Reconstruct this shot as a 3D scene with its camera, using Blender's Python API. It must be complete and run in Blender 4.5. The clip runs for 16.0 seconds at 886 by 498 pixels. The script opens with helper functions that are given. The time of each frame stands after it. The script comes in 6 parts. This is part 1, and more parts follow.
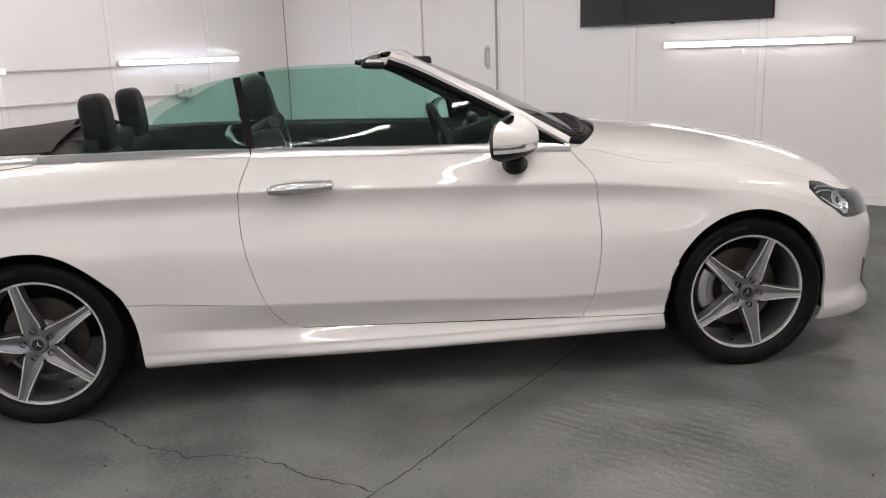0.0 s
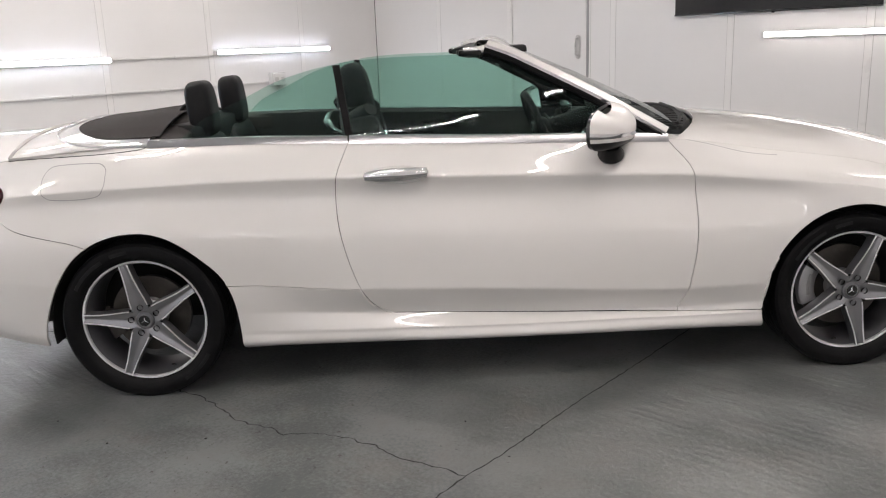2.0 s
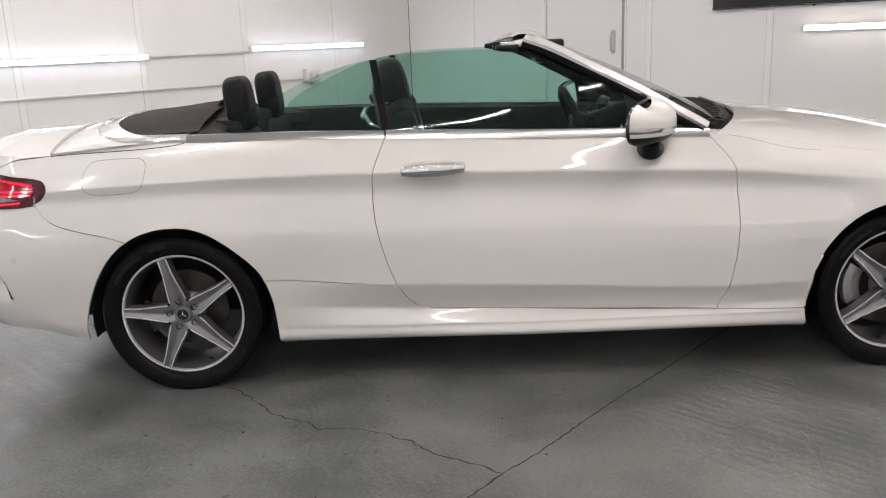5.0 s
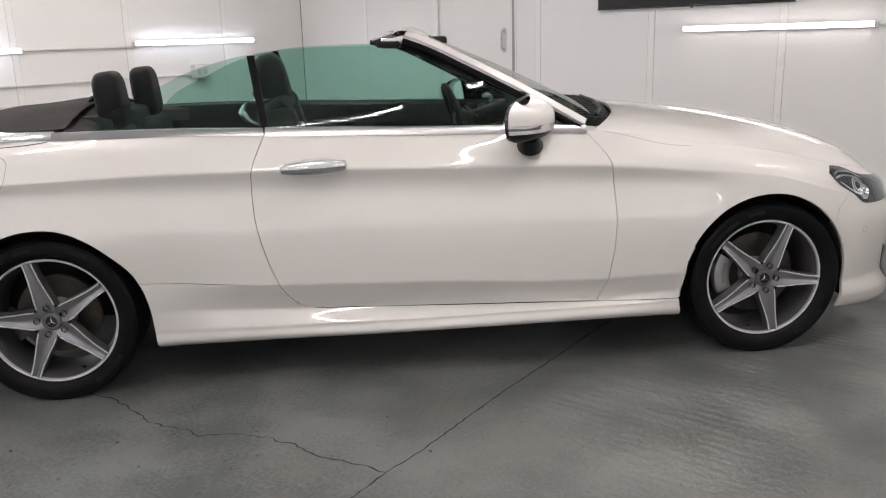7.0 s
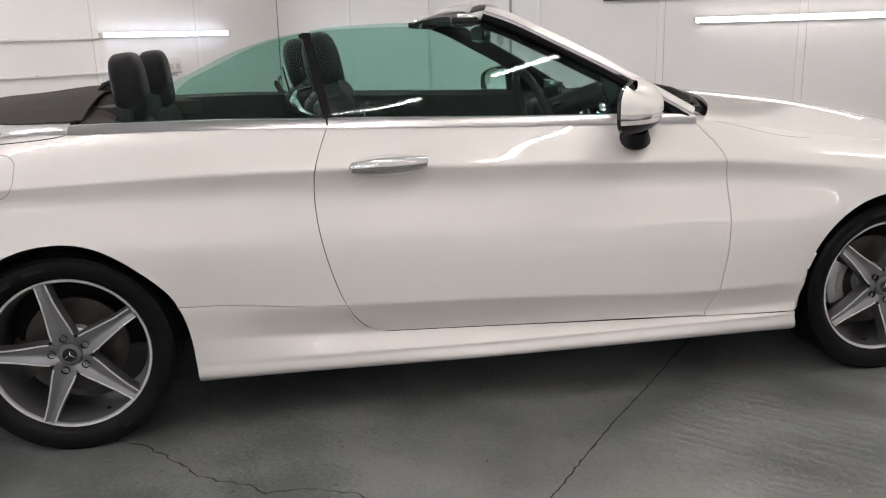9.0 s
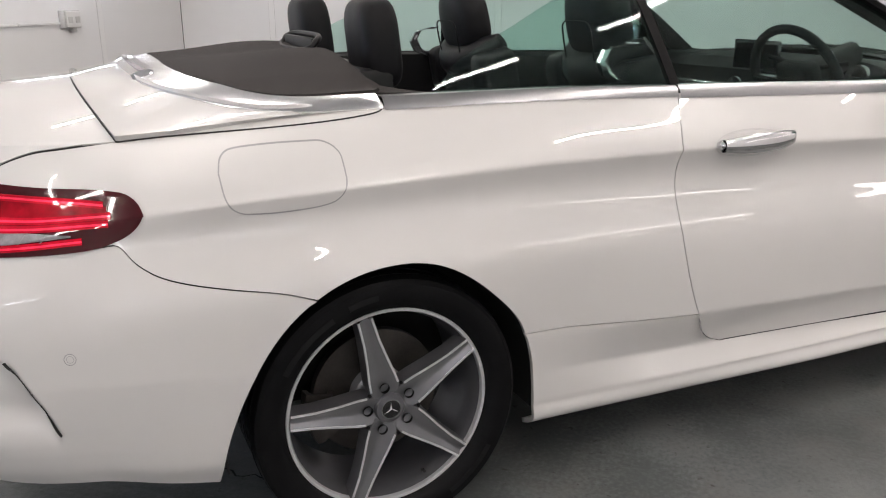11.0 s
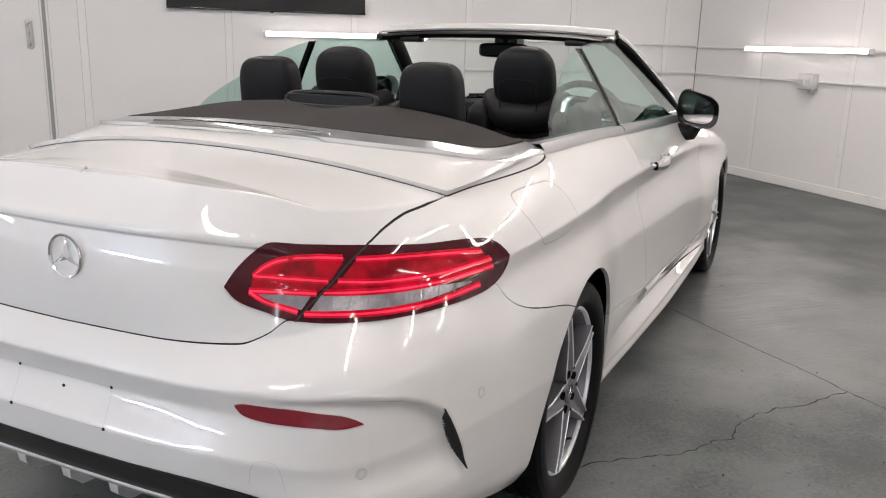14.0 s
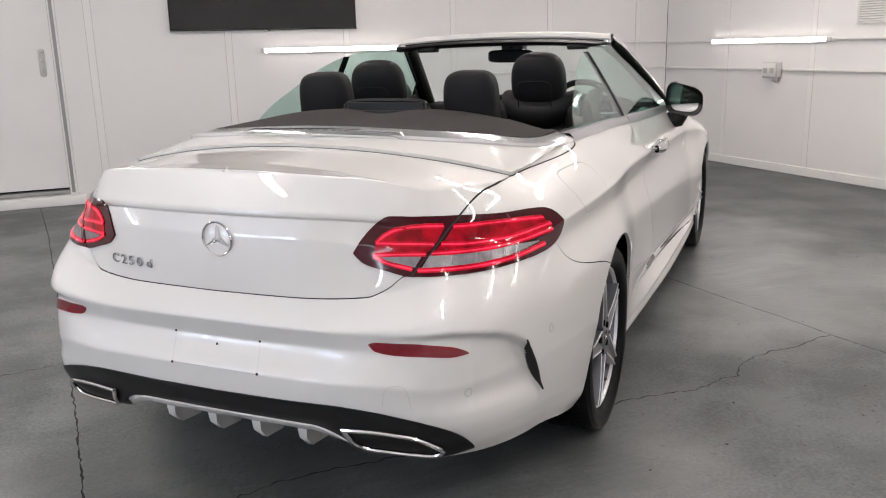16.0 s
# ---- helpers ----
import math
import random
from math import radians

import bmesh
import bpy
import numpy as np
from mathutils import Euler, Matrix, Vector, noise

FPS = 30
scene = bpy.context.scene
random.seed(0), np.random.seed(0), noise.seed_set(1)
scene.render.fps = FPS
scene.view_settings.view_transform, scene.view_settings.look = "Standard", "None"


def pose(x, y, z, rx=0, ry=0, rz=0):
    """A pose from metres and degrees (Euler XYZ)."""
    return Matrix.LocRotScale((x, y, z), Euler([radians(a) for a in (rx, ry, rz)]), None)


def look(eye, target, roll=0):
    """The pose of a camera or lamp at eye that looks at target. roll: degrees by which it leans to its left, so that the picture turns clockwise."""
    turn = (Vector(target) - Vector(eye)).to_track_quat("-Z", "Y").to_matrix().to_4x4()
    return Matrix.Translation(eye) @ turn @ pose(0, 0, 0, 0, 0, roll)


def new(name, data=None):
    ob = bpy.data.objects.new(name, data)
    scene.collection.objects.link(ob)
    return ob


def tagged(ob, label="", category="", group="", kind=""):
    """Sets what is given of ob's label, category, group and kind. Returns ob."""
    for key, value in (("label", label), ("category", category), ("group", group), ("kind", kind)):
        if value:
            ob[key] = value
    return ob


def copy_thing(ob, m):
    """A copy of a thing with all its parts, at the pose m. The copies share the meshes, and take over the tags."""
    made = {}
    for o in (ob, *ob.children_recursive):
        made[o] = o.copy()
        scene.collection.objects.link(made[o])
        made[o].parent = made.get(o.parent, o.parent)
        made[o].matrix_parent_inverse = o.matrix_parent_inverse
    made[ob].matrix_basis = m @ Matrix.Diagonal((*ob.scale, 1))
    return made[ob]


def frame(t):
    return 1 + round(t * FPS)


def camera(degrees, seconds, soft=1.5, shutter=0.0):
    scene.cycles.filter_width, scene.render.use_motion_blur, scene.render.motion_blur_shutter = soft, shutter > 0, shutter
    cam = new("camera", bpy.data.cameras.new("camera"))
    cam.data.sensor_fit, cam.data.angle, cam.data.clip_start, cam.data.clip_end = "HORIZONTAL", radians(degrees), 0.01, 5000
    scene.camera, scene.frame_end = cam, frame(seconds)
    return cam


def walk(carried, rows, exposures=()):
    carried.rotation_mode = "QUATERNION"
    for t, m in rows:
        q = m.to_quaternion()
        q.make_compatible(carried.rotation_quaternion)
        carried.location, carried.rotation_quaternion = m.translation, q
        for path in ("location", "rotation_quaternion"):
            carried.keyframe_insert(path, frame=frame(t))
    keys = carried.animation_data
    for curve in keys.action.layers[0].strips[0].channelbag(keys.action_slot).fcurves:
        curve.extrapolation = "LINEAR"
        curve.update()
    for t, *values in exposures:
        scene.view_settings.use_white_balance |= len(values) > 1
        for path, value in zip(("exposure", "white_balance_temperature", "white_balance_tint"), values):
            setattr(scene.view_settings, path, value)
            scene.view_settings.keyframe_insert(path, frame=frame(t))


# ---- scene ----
cam = camera(56.3, 16.0, 1.1)
PATH = [
    (0, (-0.234, -3.99, 1.356), (-0.002, -2.06, 0.888), -2.1),
    (0.5, (-0.237, -3.993, 1.355), (-0.031, -2.06, 0.884), -2.0),
    (1, (-0.251, -3.997, 1.355), (-0.091, -2.061, 0.881), -2.1),
    (1.5, (-0.269, -3.994, 1.35), (-0.178, -2.055, 0.871), -2.3),
    (2, (-0.285, -4.0, 1.35), (-0.246, -2.06, 0.867), -2.1),
    (2.5, (-0.303, -3.999, 1.348), (-0.312, -2.06, 0.861), -2.2),
    (3, (-0.306, -4.007, 1.348), (-0.352, -2.069, 0.859), -2.3),
    (3.2, (-0.313, -4.01, 1.349), (-0.374, -2.071, 0.861), -2.3),
    (5.3, (-0.307, -3.977, 1.341), (-0.326, -2.038, 0.852), -2.4),
    (5.5, (-0.296, -3.973, 1.338), (-0.276, -2.034, 0.849), -2.4),
    (6, (-0.261, -3.971, 1.336), (-0.149, -2.035, 0.847), -2.7),
    (6.5, (-0.242, -3.968, 1.337), (-0.072, -2.038, 0.841), -2.2),
    (7, (-0.231, -3.971, 1.337), (-0.034, -2.045, 0.835), -1.7),
    (7.5, (-0.257, -3.964, 1.335), (-0.046, -2.039, 0.835), -2.1),
    (8, (-0.329, -3.882, 1.321), (-0.104, -1.957, 0.827), -1.8),
    (8.2, (-0.371, -3.802, 1.307), (-0.14, -1.879, 0.809), -1.8),
    (10.3, (-1.543, -2.752, 1.236), (-0.877, -0.942, 0.708), -0.5),
    (10.5, (-1.705, -2.645, 1.244), (-0.983, -0.864, 0.691), -0.3),
    (11, (-2.016, -2.453, 1.243), (-1.232, -0.712, 0.647), -0.2),
    (11.5, (-2.303, -2.245, 1.218), (-1.382, -0.582, 0.596), -0.2),
    (12, (-2.639, -2.057, 1.209), (-1.567, -0.479, 0.607), -0.2),
    (12.5, (-2.895, -1.887, 1.208), (-1.709, -0.393, 0.606), -0.5),
    (13, (-3.102, -1.676, 1.218), (-1.733, -0.339, 0.636), -1.4),
    (13.5, (-3.364, -1.509, 1.258), (-1.727, -0.48, 0.745), 0.3),
    (14, (-3.602, -1.439, 1.29), (-1.845, -0.615, 0.804), 1.5),
    (14.5, (-3.805, -1.427, 1.294), (-2.062, -0.567, 0.824), 0.7),
    (15, (-3.98, -1.396, 1.3), (-2.233, -0.545, 0.829), -0.5),
    (15.5, (-4.11, -1.384, 1.314), (-2.336, -0.591, 0.842), -1.2),
    (16, (-4.145, -1.395, 1.31), (-2.359, -0.63, 0.837), -1.4),
]
walk(cam, [(t, look(eye, target, roll)) for t, eye, target, roll in PATH])

# ---------------------------------------------------------------- light
world = bpy.data.worlds.new("room_air")
scene.world = world
world.use_nodes = True
world.node_tree.nodes["Background"].inputs[0].default_value = (0.8, 0.85, 0.9, 1)
world.node_tree.nodes["Background"].inputs[1].default_value = 0.02


# ---------------------------------------------------------------- materials
def rgba(c):
    return (c[0], c[1], c[2], 1.0)


def mat(name, color, rough=0.5, metal=0.0, vary=0.06, scale=8.0, bump=0.0, bump_scale=60.0, coat=0.0, coat_rough=0.03,
        spec=0.5, rough_vary=0.08):
    """A principled surface whose colour and gloss drift at two scales, with fine relief."""
    m = bpy.data.materials.new(name)
    m.use_nodes = True
    nt = m.node_tree
    p = nt.nodes["Principled BSDF"]
    p.inputs["Metallic"].default_value = metal
    p.inputs["Coat Weight"].default_value = coat
    p.inputs["Coat Roughness"].default_value = coat_rough
    p.inputs["Specular IOR Level"].default_value = spec
    tc = nt.nodes.new("ShaderNodeTexCoord")
    n1 = nt.nodes.new("ShaderNodeTexNoise")
    n1.inputs["Scale"].default_value = scale
    n1.inputs["Detail"].default_value = 6
    n2 = nt.nodes.new("ShaderNodeTexNoise")
    n2.inputs["Scale"].default_value = scale * 9
    n2.inputs["Detail"].default_value = 3
    for n in (n1, n2):
        nt.links.new(tc.outputs["Object"], n.inputs["Vector"])
    mix = nt.nodes.new("ShaderNodeMath")
    mix.operation = "MULTIPLY_ADD"
    mix.inputs[1].default_value = 0.35
    nt.links.new(n2.outputs["Fac"], mix.inputs[0])
    nt.links.new(n1.outputs["Fac"], mix.inputs[2])
    ramp = nt.nodes.new("ShaderNodeMapRange")
    ramp.inputs["From Min"].default_value = 0.35
    ramp.inputs["From Max"].default_value = 1.0
    ramp.inputs["To Min"].default_value = 0.0
    ramp.inputs["To Max"].default_value = 1.0
    nt.links.new(mix.outputs[0], ramp.inputs[0])
    col = nt.nodes.new("ShaderNodeMix")
    col.data_type = "RGBA"
    col.inputs["A"].default_value = rgba([v * (1 - vary) for v in color])
    col.inputs["B"].default_value = rgba([min(1, v * (1 + vary)) for v in color])
    nt.links.new(ramp.outputs[0], col.inputs["Factor"])
    nt.links.new(col.outputs["Result"], p.inputs["Base Color"])
    rr = nt.nodes.new("ShaderNodeMapRange")
    rr.inputs["To Min"].default_value = max(0.0, rough * (1 - rough_vary))
    rr.inputs["To Max"].default_value = min(1.0, rough * (1 + rough_vary))
    nt.links.new(n1.outputs["Fac"], rr.inputs[0])
    nt.links.new(rr.outputs[0], p.inputs["Roughness"])
    if bump:
        n3 = nt.nodes.new("ShaderNodeTexNoise")
        n3.inputs["Scale"].default_value = bump_scale
        n3.inputs["Detail"].default_value = 4
        nt.links.new(tc.outputs["Object"], n3.inputs["Vector"])
        b = nt.nodes.new("ShaderNodeBump")
        b.inputs["Strength"].default_value = bump
        b.inputs["Distance"].default_value = 0.002
        nt.links.new(n3.outputs["Fac"], b.inputs["Height"])
        nt.links.new(b.outputs["Normal"], p.inputs["Normal"])
    return m


def glow(name, color, strength):
    m = bpy.data.materials.new(name)
    m.use_nodes = True
    p = m.node_tree.nodes["Principled BSDF"]
    p.inputs["Base Color"].default_value = rgba(color)
    p.inputs["Emission Color"].default_value = rgba(color)
    p.inputs["Emission Strength"].default_value = strength
    return m


def glass(name, color, rough=0.0):
    """A pane's surface: tinted and transparent, with a mirror sheen that grows at flat angles."""
    m = bpy.data.materials.new(name)
    m.use_nodes = True
    nt = m.node_tree
    nt.nodes.remove(nt.nodes["Principled BSDF"])
    t = nt.nodes.new("ShaderNodeBsdfTransparent")
    t.inputs[0].default_value = rgba(color)
    g = nt.nodes.new("ShaderNodeBsdfGlossy")
    g.inputs["Roughness"].default_value = rough
    lw = nt.nodes.new("ShaderNodeLayerWeight")
    pw = nt.nodes.new("ShaderNodeMath")
    pw.operation = "POWER"
    pw.inputs[1].default_value = 5.0
    nt.links.new(lw.outputs["Facing"], pw.inputs[0])
    sc = nt.nodes.new("ShaderNodeMapRange")
    sc.inputs["To Min"].default_value = 0.018
    sc.inputs["To Max"].default_value = 0.95
    nt.links.new(pw.outputs[0], sc.inputs[0])
    mx = nt.nodes.new("ShaderNodeMixShader")
    nt.links.new(sc.outputs[0], mx.inputs[0])
    nt.links.new(t.outputs[0], mx.inputs[1])
    nt.links.new(g.outputs[0], mx.inputs[2])
    nt.links.new(mx.outputs[0], nt.nodes["Material Output"].inputs[0])
    return m


PAINT = mat("white_paint", (0.620, 0.605, 0.588), 0.34, 0.0, 0.012, 3.0, 0.0, coat=1.0, coat_rough=0.008)
PAINT.node_tree.nodes["Principled BSDF"].inputs["Coat IOR"].default_value = 1.62
CHROME = mat("chrome", (0.66, 0.66, 0.67), 0.08, 1.0, 0.03, 20)
SATIN = mat("satin_aluminium", (0.70, 0.70, 0.71), 0.22, 1.0, 0.05, 14)
BLACK = mat("black_plastic", (0.008, 0.008, 0.0085), 0.42, 0, 0.2, 30, 0.08, 400, spec=0.22)
GLOSSBLACK = mat("gloss_black", (0.008, 0.008, 0.009), 0.06, 0, 0.1, 10, coat=0.6)
SEAL = mat("black_rubber_seal", (0.005, 0.005, 0.0052), 0.5, 0, 0.15, 30, spec=0.08)
TRIM = mat("brushed_trim", (0.40, 0.40, 0.41), 0.30, 1.0, 0.06, 14)
DARK = mat("underbody_black", (0.008, 0.008, 0.008), 0.8, 0, 0.3, 12)
RUBBER = mat("tyre_rubber", (0.006, 0.006, 0.0065), 0.42, 0, 0.25, 25, 0.12, 180, spec=0.09)
FABRIC = mat("black_canvas", (0.025, 0.0215, 0.0205), 0.85, 0, 0.15, 20, 0.5, 900, spec=0.3)
COVERFIELD = mat("black_cover_field", (0.010, 0.009, 0.009), 0.8, 0, 0.2, 30, 0.3, 700, spec=0.2)
LEATHER = mat("black_leather", (0.0085, 0.0085, 0.0095), 0.48, 0, 0.15, 20, 0.12, 260, spec=0.14)
DASH = mat("dash_plastic", (0.008, 0.008, 0.0085), 0.5, 0, 0.15, 20, 0.10, 500, spec=0.12)
RIMGREY = mat("rim_grey", (0.15, 0.15, 0.162), 0.30, 0.6, 0.08, 16)
SPOKEGREY = mat("spoke_grey", (0.25, 0.25, 0.265), 0.30, 0.8, 0.08, 16)
RIMPOL = mat("rim_polished", (0.86, 0.86, 0.88), 0.30, 0.7, 0.04, 30)
DISC = mat("brake_disc", (0.075, 0.068, 0.062), 0.45, 0.8, 0.3, 18)
CALIPER = mat("caliper_silver", (0.45, 0.45, 0.46), 0.35, 0.6, 0.06, 20)
GREENGLASS = glass("green_glass", (0.76, 0.885, 0.85))
LAMPGLASS = glass("lamp_glass", (0.88, 0.92, 0.94), 0.02)
CLEARGLASS = glass("screen_glass", (0.90, 0.955, 0.94))
MIRROR = mat("mirror_silver", (0.9, 0.9, 0.9), 0.01, 1.0, 0.0, 5)
REDDEEP = mat("lamp_red_dark", (0.042, 0.001, 0.004), 0.05, 0, 0.1, 20, spec=0.4)
def lit_lens(name, base, light, strength, ripple):
    """Red lamp plastic lit from behind, its light uneven from cell to cell, under a glossy outer face."""
    m = mat(name, base, 0.05, 0, 0.2, 60, spec=0.25)
    nt = m.node_tree
    p = nt.nodes["Principled BSDF"]
    tc = nt.nodes.new("ShaderNodeTexCoord")
    n = nt.nodes.new("ShaderNodeTexNoise")
    n.inputs["Scale"].default_value = 22.0
    n.inputs["Detail"].default_value = 3
    nt.links.new(tc.outputs["Object"], n.inputs["Vector"])
    r = nt.nodes.new("ShaderNodeMapRange")
    r.inputs["From Min"].default_value = 0.35
    r.inputs["From Max"].default_value = 0.65
    r.inputs["To Min"].default_value = strength * (1 - ripple)
    r.inputs["To Max"].default_value = strength * (1 + ripple)
    nt.links.new(n.outputs["Fac"], r.inputs[0])
    nt.links.new(r.outputs[0], p.inputs["Emission Strength"])
    p.inputs["Emission Color"].default_value = rgba(light)
    return m


RED = lit_lens("lamp_red", (0.055, 0.0008, 0.002), (1.0, 0.003, 0.030), 0.26, 0.5)
REDHALO = lit_lens("lamp_red_halo", (0.05, 0.0008, 0.002), (1.0, 0.005, 0.036), 0.50, 0.3)
REDGLOW = lit_lens("lamp_red_light", (0.05, 0.001, 0.003), (1.0, 0.030, 0.085), 1.30, 0.3)
REFLECT = mat("reflector_red", (0.17, 0.004, 0.012), 0.15, 0, 0.2, 60, coat=0.5)
LAMPCLEAR = mat("lamp_clear", (0.20, 0.185, 0.20), 0.30, 0.4, 0.35, 45, 0.4, 160)
WALLPANEL = mat("wall_panel_white", (0.80, 0.79, 0.785), 0.34, 0, 0.02, 1.2, 0.05, 30, spec=0.45)
JOINT = mat("joint_strip_white", (0.82, 0.81, 0.80), 0.28, 0, 0.02, 4)
GAP = mat("panel_gap", (0.46, 0.45, 0.44), 0.8, 0, 0.1, 10)
CEIL = mat("ceiling_white", (0.78, 0.78, 0.77), 0.6, 0, 0.03, 2)
CONDUIT = mat("conduit_white", (0.72, 0.71, 0.70), 0.4, 0, 0.03, 8)
BOXGREY = mat("socket_grey", (0.55, 0.54, 0.53), 0.45, 0, 0.06, 10)
TUBE = glow("led_tube", (1.0, 0.930, 0.91), 12.0)
TUBECOOL = glow("led_tube_cool", (0.84, 0.89, 1.0), 22.0)
# strong blue fill for the tail, not a known lamp
TAILFILL = glow("tail_fill_blue", (0.60, 0.76, 1.0), 160.0)
SCREENBLACK = mat("tv_screen", (0.006, 0.006, 0.007), 0.07, 0, 0.1, 3)
CEILTUBE = glow("led_ceiling_tube", (1.0, 0.915, 0.87), 112.0)
STEELGREY = mat("door_frame_grey", (0.32, 0.32, 0.32), 0.45, 0.3, 0.08, 10)
CRACK = mat("crack_dark", (0.02, 0.02, 0.02), 0.9, 0, 0.3, 20)


# ---------------------------------------------------------------- mesh helpers
def part(name, bm, material, parent=None, label="", smooth=True, sharp=40):
    """Links a bmesh (or ready mesh) as one object under a thing or a part."""
    if isinstance(bm, bmesh.types.BMesh):
        bmesh.ops.recalc_face_normals(bm, faces=bm.faces)
        me = bpy.data.meshes.new(name)
        bm.to_mesh(me)
        bm.free()
        me.materials.append(material)
    else:
        me = bm
    if smooth:
        me.polygons.foreach_set("use_smooth", [True] * len(me.polygons))
        me.set_sharp_from_angle(angle=radians(sharp))
    ob = new(name, me)
    if parent:
        ob.parent = parent
    if label:
        ob["label"] = label
    return ob


def thing(name, label, category, group="", kind="", m=None):
    ob = new(name)
    ob.empty_display_size = 0.1
    if m is not None:
        ob.matrix_world = m
    return tagged(ob, label, category, group, kind)


def box(bm, lo, hi, bevel=0.0, seg=2, m=None):
    """Adds a bevelled box between two corners to bm."""
    lo, hi = Vector(lo), Vector(hi)
    mm = Matrix.Translation((lo + hi) / 2) @ Matrix.Diagonal((*(hi - lo), 1))
    if m is not None:
        mm = m @ mm
    r = bmesh.ops.create_cube(bm, size=1, matrix=mm)
    if bevel:
        es = {e for v in r["verts"] for e in v.link_edges}
        bmesh.ops.bevel(bm, geom=list(es), offset=bevel, segments=seg, profile=0.5, affect="EDGES")
    return bm


def lathe(bm, profile, seg=48, axis="y", close=False):
    """Revolves (r, h) pairs round an axis through the origin."""
    rings = []
    for k in range(seg):
        a = 2 * math.pi * k / seg
        ring = []
        for r, h in profile:
            c, s = r * math.cos(a), r * math.sin(a)
            ring.append(bm.verts.new((c, h, s) if axis == "y" else (c, s, h) if axis == "z" else (h, c, s)))
        rings.append(ring)
    n = len(profile)
    for k in range(seg):
        a, b = rings[k], rings[(k + 1) % seg]
        for i in range(n if close else n - 1):
            j = (i + 1) % n
            bm.faces.new((a[i], b[i], b[j], a[j]))
    return bm


def tube(bm, pts, radius, seg=10, cap=True, flat=1.0):
    """Sweeps a round (or flattened) section along points."""
    pts = [Vector(p) for p in pts]
    rings = []
    up = Vector((0, 0, 1))
    for i, p in enumerate(pts):
        d = (pts[min(i + 1, len(pts) - 1)] - pts[max(i - 1, 0)]).normalized()
        ref = up if abs(d.z) < 0.95 else Vector((1, 0, 0))
        a = d.cross(ref).normalized()
        b = a.cross(d)
        r = radius[i] if isinstance(radius, (list, tuple)) else radius
        rings.append([bm.verts.new(p + a * (r * math.cos(t)) + b * (r * flat * math.sin(t)))
                      for t in (2 * math.pi * k / seg for k in range(seg))])
    for a, b in zip(rings, rings[1:]):
        for k in range(seg):
            bm.faces.new((a[k], a[(k + 1) % seg], b[(k + 1) % seg], b[k]))
    if cap:
        bm.faces.new(rings[0][::-1])
        bm.faces.new(rings[-1])
    return bm


def sheet(grid, bm=None, flip=False):
    """Adds a grid of points (rows of points) to a bmesh."""
    bm = bm or bmesh.new()
    vs = [[bm.verts.new(p) for p in row] for row in grid]
    for a, b in zip(vs, vs[1:]):
        for i in range(len(a) - 1):
            q = (a[i], a[i + 1], b[i + 1], b[i])
            bm.faces.new(q[::-1] if flip else q)
    return bm


def thicken(bm, depth):
    """Gives an open sheet real thickness, along its own normals."""
    bm.normal_update()
    bmesh.ops.solidify(bm, geom=bm.faces[:], thickness=depth)
    return bm


def pchip(xs, ys):
    """Smooth monotone curve through points; returns a vectorised function."""
    xs, ys = np.asarray(xs, float), np.asarray(ys, float)
    h, d = np.diff(xs), np.diff(ys) / np.diff(xs)
    m = np.zeros(len(xs))
    m[0], m[-1] = d[0], d[-1]
    for i in range(1, len(xs) - 1):
        if d[i - 1] * d[i] > 0:
            w1, w2 = 2 * h[i] + h[i - 1], h[i] + 2 * h[i - 1]
            m[i] = (w1 + w2) / (w1 / d[i - 1] + w2 / d[i])

    def f(x):
        x = np.clip(np.asarray(x, float), xs[0], xs[-1])
        i = np.clip(np.searchsorted(xs, x) - 1, 0, len(h) - 1)
        t = (x - xs[i]) / h[i]
        return ((1 + 2 * t) * (1 - t) ** 2 * ys[i] + t * (1 - t) ** 2 * h[i] * m[i]
                + t * t * (3 - 2 * t) * ys[i + 1] + t * t * (t - 1) * h[i] * m[i + 1])
    return f


# ---------------------------------------------------------------- the room
# The room lies at 44 degrees to the car: s runs along the wall with the screen, n towards that wall.
ROOM = pose(0, 0, 0, 0, 0, -44.0)
S0, S1, N0, N1, HIGH = -5.34, 4.39, -5.6, 4.36, 3.1


def room(s, n, z, turn=0.0):
    return ROOM @ pose(s, n, z, 0, 0, turn)


